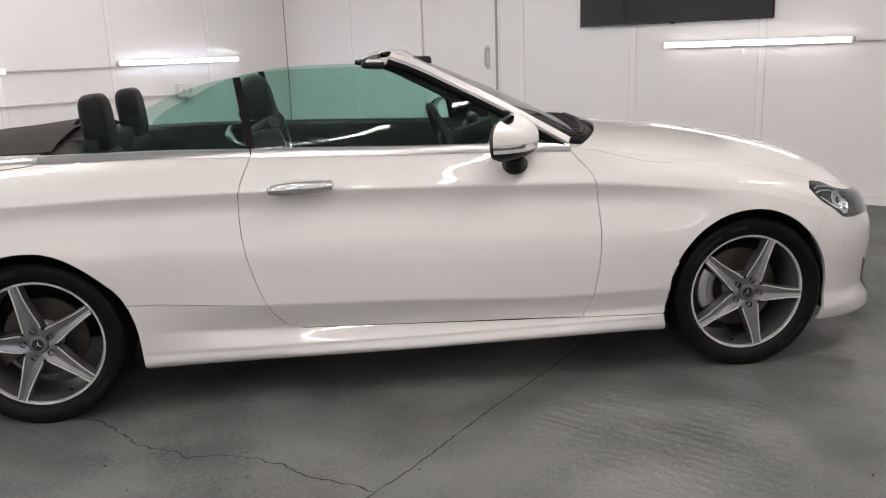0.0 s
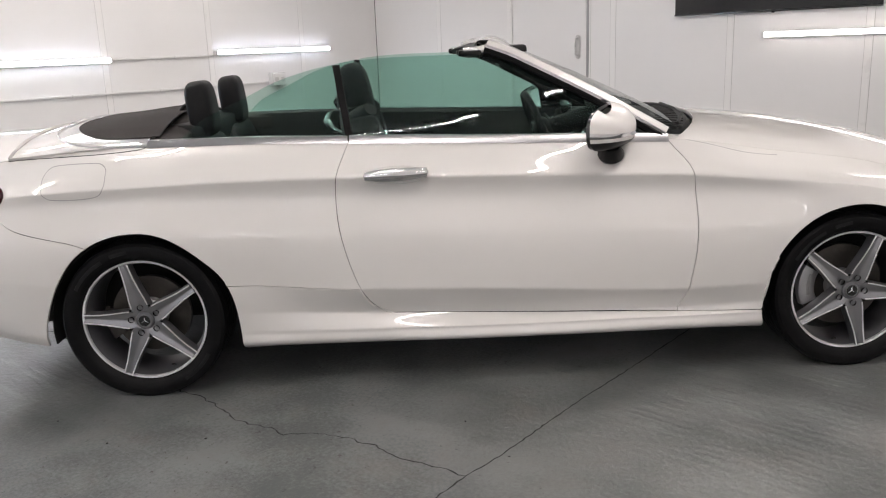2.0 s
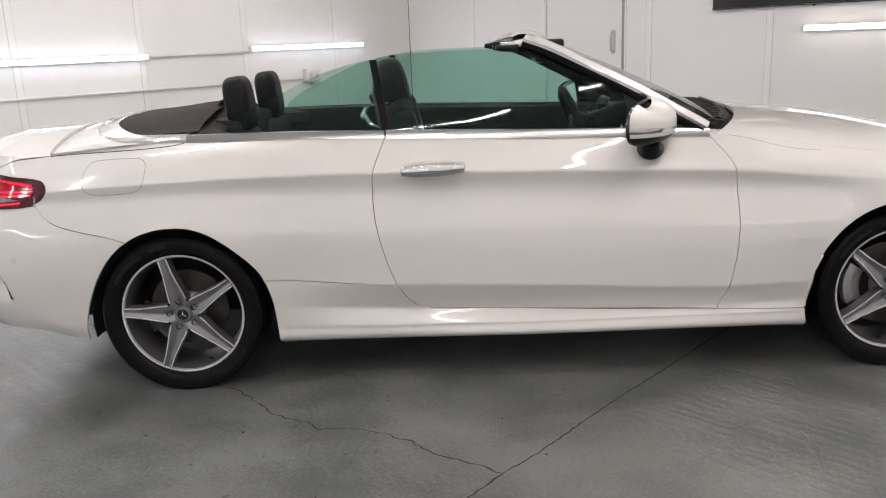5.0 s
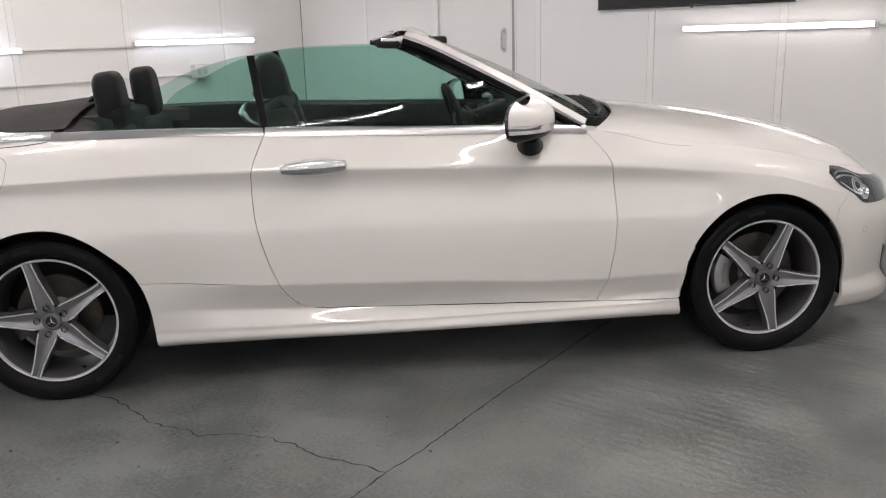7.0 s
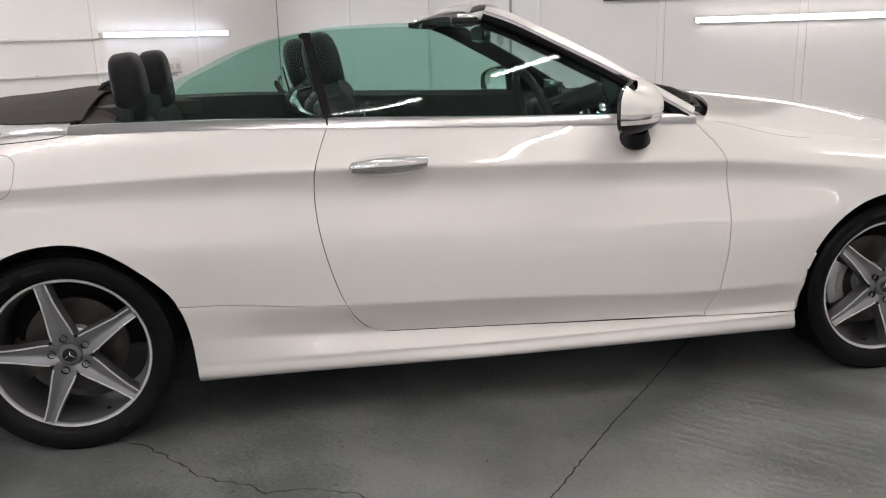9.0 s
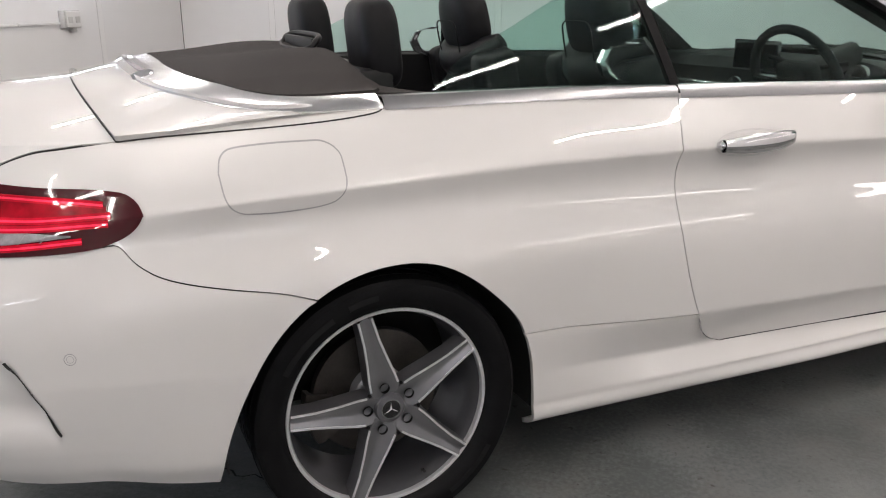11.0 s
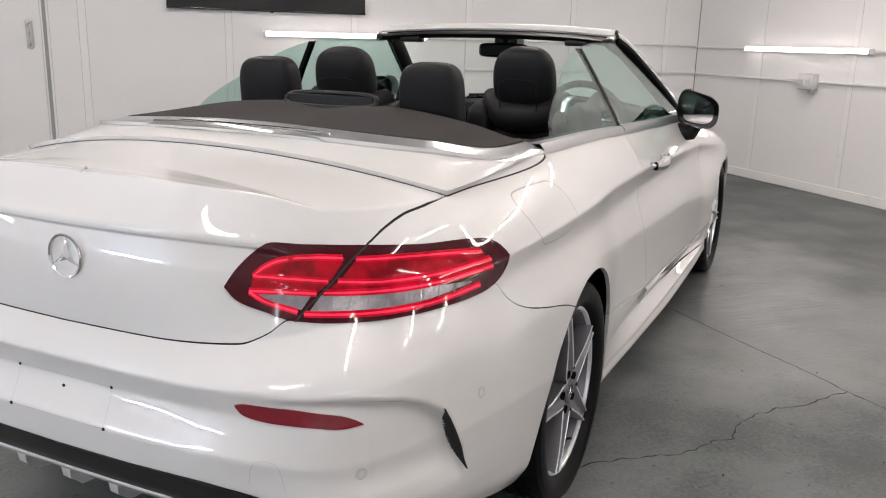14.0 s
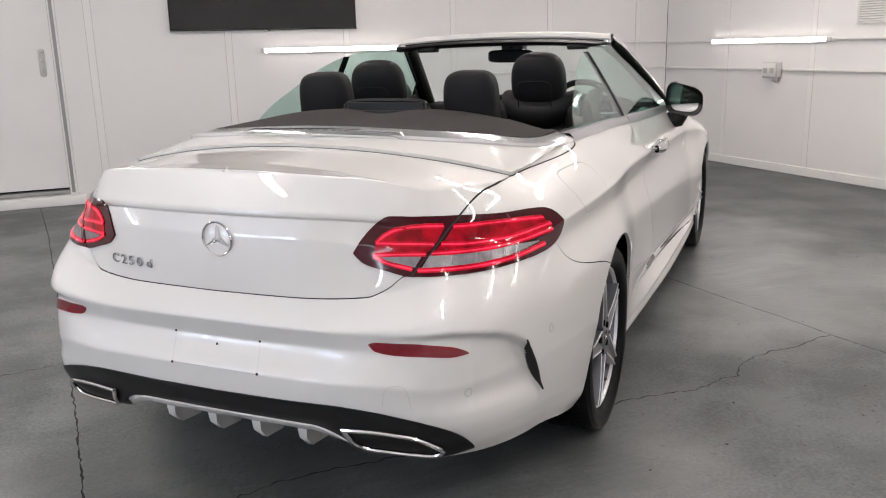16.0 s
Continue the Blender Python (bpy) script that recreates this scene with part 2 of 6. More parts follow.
def wall(name, s0, n0, s1, n1, seams, label, holes=()):
    """A clad wall from (s0, n0) to (s1, n1), room on its left-hand side; seams along it, holes as (a, b, top)."""
    length = math.hypot(s1 - s0, n1 - n0)
    turn = math.degrees(math.atan2(n1 - n0, s1 - s0))
    base = thing(name, label, "wall", kind="structure", m=room(s0, n0, 0, turn))
    bm = bmesh.new()
    cuts = [0.0] + [v for a, b, _ in holes for v in (a, b)] + [length]
    for a, b in zip(cuts[::2], cuts[1::2]):
        box(bm, (a, -0.15, 0), (b, -0.012, HIGH))
    for a, b, top in holes:
        box(bm, (a, -0.15, top), (b, -0.012, HIGH))
    part("backing", bm, GAP, base, smooth=False)
    edges = [0.0] + list(seams) + [length]
    for a, b in zip(edges, edges[1:]):
        if any(a >= h[0] - 0.01 and b <= h[1] + 0.01 for h in holes):
            top = [h[2] for h in holes if a >= h[0] - 0.01 and b <= h[1] + 0.01][0]
            spans = [(top + 0.004, HIGH)]
        else:
            spans = [(0.004, HIGH)]
        for lo, hi in spans:
            bm = bmesh.new()
            box(bm, (a + 0.003, -0.012, lo), (b - 0.003, 0.0, hi), 0.002, 1)
            part("wall_panel", bm, WALLPANEL, base, smooth=False)
    for a in seams:
        bm = bmesh.new()
        box(bm, (a - 0.030, 0.0005, 0.01), (a + 0.030, 0.005, HIGH), 0.002, 1)
        part("joint_strip", bm, JOINT, base, smooth=False)
    for a in seams:
        for d in (-.0315, .0315):
            part("joint_line", box(bmesh.new(), (a + d - .0015, .0003, .01), (a + d + .0015, .0012, HIGH)), GAP, base, smooth=False)
    bm = bmesh.new()
    for lo, hi in ((0.0, cuts[1]), (cuts[-2], length)) if holes else ((0.0, length),):
        box(bm, (lo + 0.01, 0.0005, 0.0), (hi - 0.01, 0.014, 0.085), 0.003, 1)
    part("skirting", bm, JOINT, base, smooth=False)
    return base


DOOR_A, DOOR_B, DOOR_TOP = -3.20, -2.20, 2.12
L = lambda s: S1 - s  # along the screen wall, which runs from the front corner
wall("wall_north", S1, N1, S0, N1, [L(v) for v in (3.97, 2.80, 1.63, 0.465, -0.70, -1.91, -2.20 + 0.0, -3.20, -4.26)],
     "white plastic-clad wall with flat joint strips and a screen on it", [(L(DOOR_B), L(DOOR_A), DOOR_TOP)])
wall("wall_east", S1, N0, S1, N1, [v - N0 for v in (-4.85, -3.68, -2.51, -1.34, -0.17, 1.0, 2.17, 3.34)],
     "white plastic-clad wall with light tubes and pale conduit")
wall("wall_west", S0, N1, S0, N0, [N1 - v for v in (3.17, 1.94, 0.77, -0.40, -1.57, -2.74, -3.91)],
     "white plastic-clad wall behind the tail of the car")
wall("wall_south", S0, N0, S1, N0, [v - S0 for v in (-4.2, -3.03, -1.86, -0.69, 0.48, 1.65, 2.82, 3.6)],
     "white plastic-clad wall behind the camera")

bm = box(bmesh.new(), (S0 - 0.2, N0 - 0.2, HIGH), (S1 + 0.2, N1 + 0.2, HIGH + 0.12))
ceiling = part("ceiling", bm, CEIL, smooth=False)
ceiling.matrix_world = ROOM
tagged(ceiling, "flat white ceiling over the workshop", "ceiling", kind="structure")


def floor_material():
    """Grey painted concrete: brushed ridges, worn glossy patches, dust and stains."""
    m = bpy.data.materials.new("painted_concrete")
    m.use_nodes = True
    nt = m.node_tree
    p = nt.nodes["Principled BSDF"]
    N, K = nt.nodes.new, nt.links.new
    tc = N("ShaderNodeTexCoord")

    def noise_tex(scale, detail, src=None, rough=0.55):
        n = N("ShaderNodeTexNoise")
        n.inputs["Scale"].default_value = scale
        n.inputs["Detail"].default_value = detail
        n.inputs["Roughness"].default_value = rough
        K(src or tc.outputs["Object"], n.inputs["Vector"])
        return n.outputs["Fac"]

    def rng(src, a, b, c, d):
        r = N("ShaderNodeMapRange")
        r.interpolation_type = "SMOOTHSTEP"
        for k, v in zip(("From Min", "From Max", "To Min", "To Max"), (a, b, c, d)):
            r.inputs[k].default_value = v
        K(src, r.inputs[0])
        return r.outputs[0]

    def math_op(op, a, b):
        q = N("ShaderNodeMath")
        q.operation = op
        for i, v in enumerate((a, b)):
            if isinstance(v, float):
                q.inputs[i].default_value = v
            else:
                K(v, q.inputs[i])
        return q.outputs[0]

    mp = N("ShaderNodeMapping")
    mp.inputs["Rotation"].default_value = (0, 0, radians(2))
    mp.inputs["Scale"].default_value = (0.16, 1.0, 1.0)
    K(tc.outputs["Object"], mp.inputs["Vector"])
    wv = N("ShaderNodeTexWave")
    wv.wave_type, wv.bands_direction, wv.wave_profile = "BANDS", "Y", "SIN"
    for k, v in (("Scale", 6.6), ("Distortion", 5.5), ("Detail", 4.0), ("Detail Scale", 2.6), ("Detail Roughness", 0.62)):
        wv.inputs[k].default_value = v
    K(mp.outputs[0], wv.inputs["Vector"])
    ridge = wv.outputs["Fac"]
    # trowel marks: some ridges stand up, others are worn away
    streak = noise_tex(9.0, 6, mp.outputs[0], 0.7)
    rise = math_op("ADD", math_op("MULTIPLY", ridge, rng(noise_tex(3.2, 6, None, 0.65), 0.42, 0.64, 0.0, 0.55)), math_op("MULTIPLY", streak, 1.35))
    warp = noise_tex(1.6, 4)
    # worn, glossy, ridged areas with ragged edges
    worn = None
    for cx, cy, r in ((1.45, -0.30, 0.85), (1.10, -0.80, 0.60), (1.95, 0.55, 0.6), (-1.05, -1.92, 0.75), (-1.6, -1.75, 0.70), (-2.1, -1.5, 0.5), (-1.9, -3.6, 0.8)):
        dist = N("ShaderNodeVectorMath")
        dist.operation = "DISTANCE"
        K(tc.outputs["Object"], dist.inputs[0])
        dist.inputs[1].default_value = (cx, cy, 0)
        f = rng(math_op("ADD", dist.outputs["Value"], math_op("MULTIPLY", warp, 1.3)), r + 0.15, r + 1.0, 1.0, 0.0)
        worn = f if worn is None else math_op("MAXIMUM", worn, f)
    ridged = None
    for cx, cy, r in ((-1.25, -1.85, 0.80), (-0.55, -2.1, 0.30), (1.45, -0.3, 0.55), (1.95, 0.45, 0.40)):
        dist = N("ShaderNodeVectorMath")
        dist.operation = "DISTANCE"
        K(tc.outputs["Object"], dist.inputs[0])
        dist.inputs[1].default_value = (cx, cy, 0)
        f = rng(math_op("ADD", dist.outputs["Value"], math_op("MULTIPLY", warp, 1.2)), r + 0.2, r + 1.0, 1.0, 0.0)
        ridged = f if ridged is None else math_op("MAXIMUM", ridged, f)
    some = rng(noise_tex(0.9, 3), 0.42, 0.85, 0.0, 0.22)
    worn = math_op("MAXIMUM", worn, some)
    stain = noise_tex(2.2, 8)
    fine = noise_tex(70.0, 5, None, 0.7)
    mix = N("ShaderNodeMix")
    mix.data_type = "RGBA"
    mix.inputs["A"].default_value = (0.085, 0.092, 0.091, 1)
    mix.inputs["B"].default_value = (0.160, 0.169, 0.167, 1)
    fac = math_op("ADD", math_op("MULTIPLY", stain, 0.62), math_op("MULTIPLY", fine, 0.38))
    K(rng(fac, 0.40, 0.60, 0.0, 1.0), mix.inputs["Factor"])
    rust = N("ShaderNodeMix")
    rust.data_type = "RGBA"
    rust.inputs["B"].default_value = (0.132, 0.116, 0.104, 1)
    K(mix.outputs["Result"], rust.inputs["A"])
    K(math_op("MULTIPLY", rng(noise_tex(4.5, 8, None, 0.7), 0.45, 0.72, 0.0, 0.6), rng(warp, 0.25, 0.75, 0.3, 1.0)), rust.inputs["Factor"])
    spots = N("ShaderNodeMix")
    spots.data_type = "RGBA"
    spots.inputs["B"].default_value = (0.050, 0.046, 0.042, 1)
    K(rust.outputs["Result"], spots.inputs["A"])
    K(rng(noise_tex(26.0, 6, None, 0.7), 0.61, 0.67, 0.0, 0.8), spots.inputs["Factor"])
    # the floor grows paler towards low X, up to and beyond the long joint
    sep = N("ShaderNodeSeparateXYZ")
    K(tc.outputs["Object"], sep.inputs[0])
    floor_tone = rng(math_op("ADD", sep.outputs["X"], math_op("MULTIPLY", warp, 0.6)), -1.75, -0.9, 1.28, 0.94)
    # pale streaky scuffs by the wheels, with the tubes' reflection painted into the colour
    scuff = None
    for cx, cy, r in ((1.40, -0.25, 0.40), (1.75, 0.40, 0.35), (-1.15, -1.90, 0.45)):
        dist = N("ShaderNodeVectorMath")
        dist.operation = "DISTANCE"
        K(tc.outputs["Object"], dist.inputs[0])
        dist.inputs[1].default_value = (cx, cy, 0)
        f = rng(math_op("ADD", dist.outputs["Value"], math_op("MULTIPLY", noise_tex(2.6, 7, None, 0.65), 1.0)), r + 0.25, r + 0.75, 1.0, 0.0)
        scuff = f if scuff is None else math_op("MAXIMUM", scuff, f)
    floor_tone = math_op("MULTIPLY", floor_tone, math_op("ADD", math_op("MULTIPLY", math_op("MULTIPLY", scuff, rng(streak, 0.38, 0.62, 0.2, 1.0)), 0.42), 1.0))
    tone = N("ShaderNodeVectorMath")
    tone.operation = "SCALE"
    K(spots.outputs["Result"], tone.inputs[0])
    K(math_op("MULTIPLY", math_op("MULTIPLY", math_op("MULTIPLY", floor_tone, rng(worn, 0.0, 1.0, 1.02, 0.86)), rng(noise_tex(0.8, 7, None, 0.60), 0.25, 0.75, 0.86, 1.10)), rng(math_op("MULTIPLY", math_op("SUBTRACT", streak, 0.5), ridged), -0.2, 0.2, 0.90, 1.10)), tone.inputs["Scale"])
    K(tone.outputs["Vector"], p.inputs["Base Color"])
    K(math_op("ADD", math_op("MULTIPLY", worn, 1.15), 0.12), p.inputs["Specular IOR Level"])
    K(math_op("MAXIMUM", math_op("SUBTRACT", rng(stain, 0.2, 0.8, 0.52, 0.66), math_op("MULTIPLY", worn, 0.34)), 0.282), p.inputs["Roughness"])
    h = math_op("ADD", math_op("MULTIPLY", math_op("MULTIPLY", math_op("SUBTRACT", rise, 0.80), rng(ridged, 0.0, 0.9, 0.06, 1.0)), 0.26), math_op("MULTIPLY", fine, 0.05))
    pebble = noise_tex(34.0, 5, None, 0.65)
    h = math_op("ADD", h, math_op("MULTIPLY", math_op("MULTIPLY", math_op("SUBTRACT", pebble, 0.5), rng(worn, 0.05, 0.8, 0.25, 1.0)), 0.38))
    h = math_op("ADD", h, math_op("MULTIPLY", stain, 0.25))
    b = N("ShaderNodeBump")
    b.inputs["Strength"].default_value = 0.8
    b.inputs["Distance"].default_value = 0.008
    K(h, b.inputs["Height"])
    K(b.outputs["Normal"], p.inputs["Normal"])
    return m


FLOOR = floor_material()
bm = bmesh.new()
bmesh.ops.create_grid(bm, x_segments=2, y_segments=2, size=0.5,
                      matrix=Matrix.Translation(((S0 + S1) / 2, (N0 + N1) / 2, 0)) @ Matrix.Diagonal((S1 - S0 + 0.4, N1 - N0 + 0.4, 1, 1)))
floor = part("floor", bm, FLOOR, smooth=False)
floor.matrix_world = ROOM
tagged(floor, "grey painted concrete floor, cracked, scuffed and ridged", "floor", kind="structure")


def light_tube(s, n, turn, z=1.32, length=1.58, material=TUBE):
    """A fluorescent-style LED batten: white housing, glowing diffuser, end caps. Local x along it, y out of the wall."""
    t = thing("light_tube", "glowing white LED tube light in a slim housing", "light", "LED tube lights", m=room(s, n, z, turn))
    bm = box(bmesh.new(), (-length / 2, 0.006, -0.0235), (length / 2, 0.043, 0.0235), 0.004, 1)
    part("housing", bm, CONDUIT, t)
    bm = bmesh.new()
    rings = []
    for x in (-length / 2 + 0.02, length / 2 - 0.02):
        rings.append([bm.verts.new((x, 0.0432 + 0.014 * math.sin(a), 0.0215 * math.cos(a))) for a in (math.pi * k / 10 for k in range(11))])
    for i in range(10):
        bm.faces.new((rings[0][i], rings[0][i + 1], rings[1][i + 1], rings[1][i]))
    bm.faces.new(rings[0])
    bm.faces.new(rings[1][::-1])
    part("diffuser", bm, material, t)
    for sx in (-1, 1):
        bm = box(bmesh.new(), (sx * (length / 2 - 0.010) - 0.011, 0.004, -0.024), (sx * (length / 2 - 0.010) + 0.011, 0.060, 0.024), 0.004, 1)
        part("end_cap", bm, CONDUIT, t)
    return t


TUBE_PROTO = light_tube((-0.40 + 1.19) / 2, N1, 180)
Rm = lambda s, n, turn, z=1.32: room(s, n, z, turn)
for m in (Rm(S1, 2.745, 90, 1.30), Rm(S1, 0.55, 90, 1.30), Rm(S1, -1.65, 90, 1.30),
          ):
    copy_thing(TUBE_PROTO, m)
# the tubes behind the tail and opposite the screen are of a cooler white
COOL_PROTO = light_tube(S0, 2.765, -90, 1.335, 1.58, TUBECOOL)
copy_thing(COOL_PROTO, Rm(S0, 0.035, -90, 1.30))
# unseen tube added as blue fill light on the lower rear bumper
light_tube(S0, -2.6, -90, 1.30, 1.58, TAILFILL)
for m in (Rm(-3.6, N0, 0), Rm(-1.2, N0, 0), Rm(1.2, N0, 0), Rm(3.3, N0, 0)):
    copy_thing(COOL_PROTO, m)
# battens under the ceiling, diffuser facing down
CEIL_PROTO = light_tube(-3.9, -3.9, 0, HIGH, 1.58, CEILTUBE)
CEIL_SPOTS = [(s, n, 90) for s in (-3.9, -1.5, 0.95, 3.3) for n in (-3.9, -1.2, 1.5) if (s, n) not in ((0.95, -1.2), (3.3, -1.2))]
CEIL_SPOTS += [(1.55, -2.37, 76.5), (2.03, -0.37, 76.5)]  # unseen pair, placed and turned to cast the streak in the side glass
for k, (s, n, turn) in enumerate(CEIL_SPOTS):
    m = room(s, n, HIGH, turn) @ pose(0, 0, 0, -90, 0, 0)
    if k:
        copy_thing(CEIL_PROTO, m)
    else:
        CEIL_PROTO.matrix_world = m


# ---------------------------------------------------------------- the car's outer surface
# Car axes: x forward, y to its left, z up; its middle on the ground is the origin.
HALF, TAIL, NOSE = 0.9175, -2.475, 2.28
AXIS = 0.0125  # the car's middle line lies this far to the left of the origin


def plan_outline():
    """Plan of the widest line, from the middle of the tail round the right side to the middle of the nose, by arc length."""
    pts = []
    xr, nr = -1.25, 3.85
    xf, nf = 1.2, 3.0
    for k in range(401):
        a = math.pi / 2 * (1 - k / 400)
        pts.append((xr + (TAIL - xr) * math.sin(a) ** (2 / nr), -HALF * math.cos(a) ** (2 / nr) if k else 0.0))
    for k in range(1, 61):
        pts.append((xr + (xf - xr) * k / 60, -HALF))
    for k in range(1, 401):
        a = math.pi / 2 * k / 400
        pts.append((xf + (NOSE - xf) * math.sin(a) ** (2 / nf), -HALF * math.cos(a) ** (2 / nf) if k < 400 else 0.0))
    p = np.array(pts)
    d = np.r_[0, np.cumsum(np.hypot(*np.diff(p, axis=0).T))]
    i0 = np.argmin(np.abs(p[:, 0]) + (p[:, 1] > -0.9) * 9)
    return d - d[i0] + p[i0, 0], p


U_RAW, P_RAW = plan_outline()
UT, UN = U_RAW[0], U_RAW[-1]
UU = np.linspace(UT, UN, 1201)
PX, PY = np.interp(UU, U_RAW, P_RAW[:, 0]), np.interp(UU, U_RAW, P_RAW[:, 1])
KER = np.ones(31) / 31
TX, TY = np.gradient(PX), np.gradient(PY)
TX = np.convolve(np.r_[[TX[0]] * 15, TX, [TX[-1]] * 15], KER, "valid")
TY = np.convolve(np.r_[-TY[15:0:-1] * -1, TY, TY[-2:-17:-1]], KER, "valid")
LEN = np.hypot(TX, TY)
NXU, NYU = TY / LEN, -TX / LEN


def ux(x):
    """Arc parameter of the right side at a given x."""
    i = np.argsort(PX[200:1000]) + 200
    return float(np.interp(x, PX[i], UU[i]))


def uy(y):
    """Arc parameter of the tail at a given y (y below 0: right half)."""
    k = slice(0, 420)
    return float(np.interp(AXIS - y, -PY[k], UU[k]))


def uf(y):
    k = slice(850, 1201)
    return float(np.interp(y, PY[k], UU[k]))


# Eleven lines run round the body (under edge, lower edge, sill, door foot, lower crease, waist, under shoulder, shoulder crease,
# haunch, upper, belt or lid seam): height and inset from the plan at each station.
STATIONS = [
    (UT, [.305, .33, .37, .42, .49, .565, .620, .69, .82, .90, 1.003], [.10, .06, .03, .01, .005, .045, .02, .055, .060, .070, .135]),
    (uy(-.25), [.305, .33, .37, .42, .49, .567, .620, .692, .82, .90, 1.000], [.10, .06, .03, .01, .004, .042, .02, .06, .070, .080, .138]),
    (uy(-.45), [.262, .30, .36, .42, .49, .575, .628, .705, .81, .890, .988], [.11, .06, .028, .004, -.006, .022, .014, .082, .102, .116, .158]),
    (uy(-.56), [.262, .30, .355, .415, .485, .572, .640, .722, .80, .875, .970], [.090, .048, .018, -.004, -.014, .000, .010, .090, .112, .131, .172]),
    (uy(-.62), [.262, .30, .35, .41, .48, .57, .66, .74, .80, .865, .957], [.074, .040, .012, -.008, -.018, -.010, .014, .084, .114, .141, .183]),
    (ux(-2.08), [.262, .30, .35, .41, .50, .61, .70, .80, .85, .90, .951], [.075, .055, .040, .031, .024, .031, .048, .088, .124, .157, .207]),
    (ux(-1.90), [.235, .28, .33, .40, .50, .66, .79, .83, .875, .92, .958], [.072, .047, .037, .030, .022, .034, .074, .073, .110, .166, .218]),
    (ux(-1.42), [.165, .19, .26, .33, .43, .66, .815, .855, .905, .96, .996], [.105, .068, .050, .040, .028, .020, .062, .054, .092, .153, .215]),
    (-1.0, [.165, .185, .25, .33, .43, .64, .822, .862, .905, .958, .997], [.130, .088, .068, .066, .057, .050, .083, .070, .098, .142, .193]),
    (-.58, [.165, .183, .25, .31, .42, .63, .822, .860, .895, .942, .988], [.140, .085, .054, .088, .045, .055, .087, .074, .098, .136, .173]),
    (0.0, [.165, .180, .245, .285, .40, .61, .806, .844, .880, .925, .970], [.140, .080, .050, .094, .042, .055, .089, .077, .102, .134, .168]),
    (.72, [.165, .182, .25, .27, .365, .60, .782, .820, .86, .905, .948], [.135, .080, .049, .092, .046, .057, .094, .083, .108, .134, .158]),
    (1.10, [.165, .185, .25, .30, .38, .60, .755, .79, .83, .865, .893], [.115, .075, .053, .052, .033, .034, .063, .057, .080, .113, .148]),
    (ux(1.42), [.165, .19, .26, .33, .43, .58, .69, .755, .795, .825, .848], [.09, .05, .03, .024, .018, .018, .026, .038, .066, .104, .147]),
    (ux(1.80), [.14, .16, .22, .28, .37, .48, .59, .655, .70, .738, .765], [.08, .05, .02, .03, .02, .012, .018, .030, .05, .08, .13]),
    (uf(-.55), [.12, .14, .20, .28, .37, .47, .56, .61, .65, .68, .70], [.10, .04, .02, .05, .04, .03, .045, .07, .09, .12, .16]),
    (UN, [.13, .15, .21, .29, .38, .48, .55, .60, .63, .655, .675], [.12, .06, .04, .05, .04, .03, .045, .065, .085, .10, .13]),
]
SU = [s[0] for s in STATIONS]
ZLINE = [pchip(SU, [s[1][j] for s in STATIONS]) for j in range(11)]
DLINE = [pchip(SU, [s[2][j] for s in STATIONS]) for j in range(11)]


def zline(j, u):
    return ZLINE[j](u)


SLOT_Z, SLOT_U = [.398, .455, .50, .539, .566], [-2.125, -2.146, -2.169, -2.189, -2.209]


def scoop(u, z):
    """The hollow in each corner of the rear bumper, with a sharp outer edge that ends in the slot."""
    zt = np.interp(u, [uy(-.40), -2.444, -2.382, -2.31, -2.255, -2.213], [.624, .630, .624, .612, .592, .566])
    ue = np.interp(z, SLOT_Z, SLOT_U)
    a = np.clip((zt - z) / .022, 0, 1)
    b = np.clip((ue - u) / .014, 0, 1)
    c = np.clip((u - uy(-.38)) / (uy(-.70) - uy(-.38)), 0, 1) ** 1.4
    d = np.clip((z - .365) / .10, 0, 1)
    a, b, d = (v * v * (3 - 2 * v) for v in (a, b, d))
    return .029 * a * b * c * d


def inset(u, z):
    """Inset of the surface at (u, z), a smooth curve through the eleven lines."""
    Z = np.stack([f(u) for f in ZLINE])
    D = np.stack([f(u) for f in DLINE])
    h = np.diff(Z, axis=0)
    d = np.diff(D, axis=0) / h
    m = np.zeros_like(Z)
    m[0], m[-1] = d[0], d[-1]
    m[1:-1] = (h[1:] * d[:-1] + h[:-1] * d[1:]) / (h[1:] + h[:-1])
    below, above = m.copy(), m.copy()
    tail = np.clip((uy(-.60) - u) / .25, 0, 1)
    for j, k in ((2, 0.85), (3, 0.75), (4, 0.95), (5, 0.5 * tail), (6, 0.7 * tail), (7, 0.93), (9, 0.2 + 0.7 * tail)):  # these lines stay firm creases
        below[j] = (1 - k) * m[j] + k * d[j - 1]
        above[j] = (1 - k) * m[j] + k * d[j]
    z = np.clip(z, Z[0], Z[-1])
    i = np.clip((Z[1:-1] <= z).sum(axis=0), 0, 9)
    c = np.arange(z.size)
    t = (z - Z[i, c]) / h[i, c]
    under = np.clip((Z[9] - z) / .006, 0, 1) * np.clip((z - Z[9] + .055) / .049, 0, 1) * np.clip((-2.50 - u) / .14, 0, 1)  # shadow gap under the lid's lip
    return scoop(u, z) + .007 * under + ((1 + 2 * t) * (1 - t) ** 2 * D[i, c] + t * (1 - t) ** 2 * h[i, c] * above[i, c]
            + t * t * (3 - 2 * t) * D[i + 1, c] + t * t * (t - 1) * h[i, c] * below[i + 1, c])


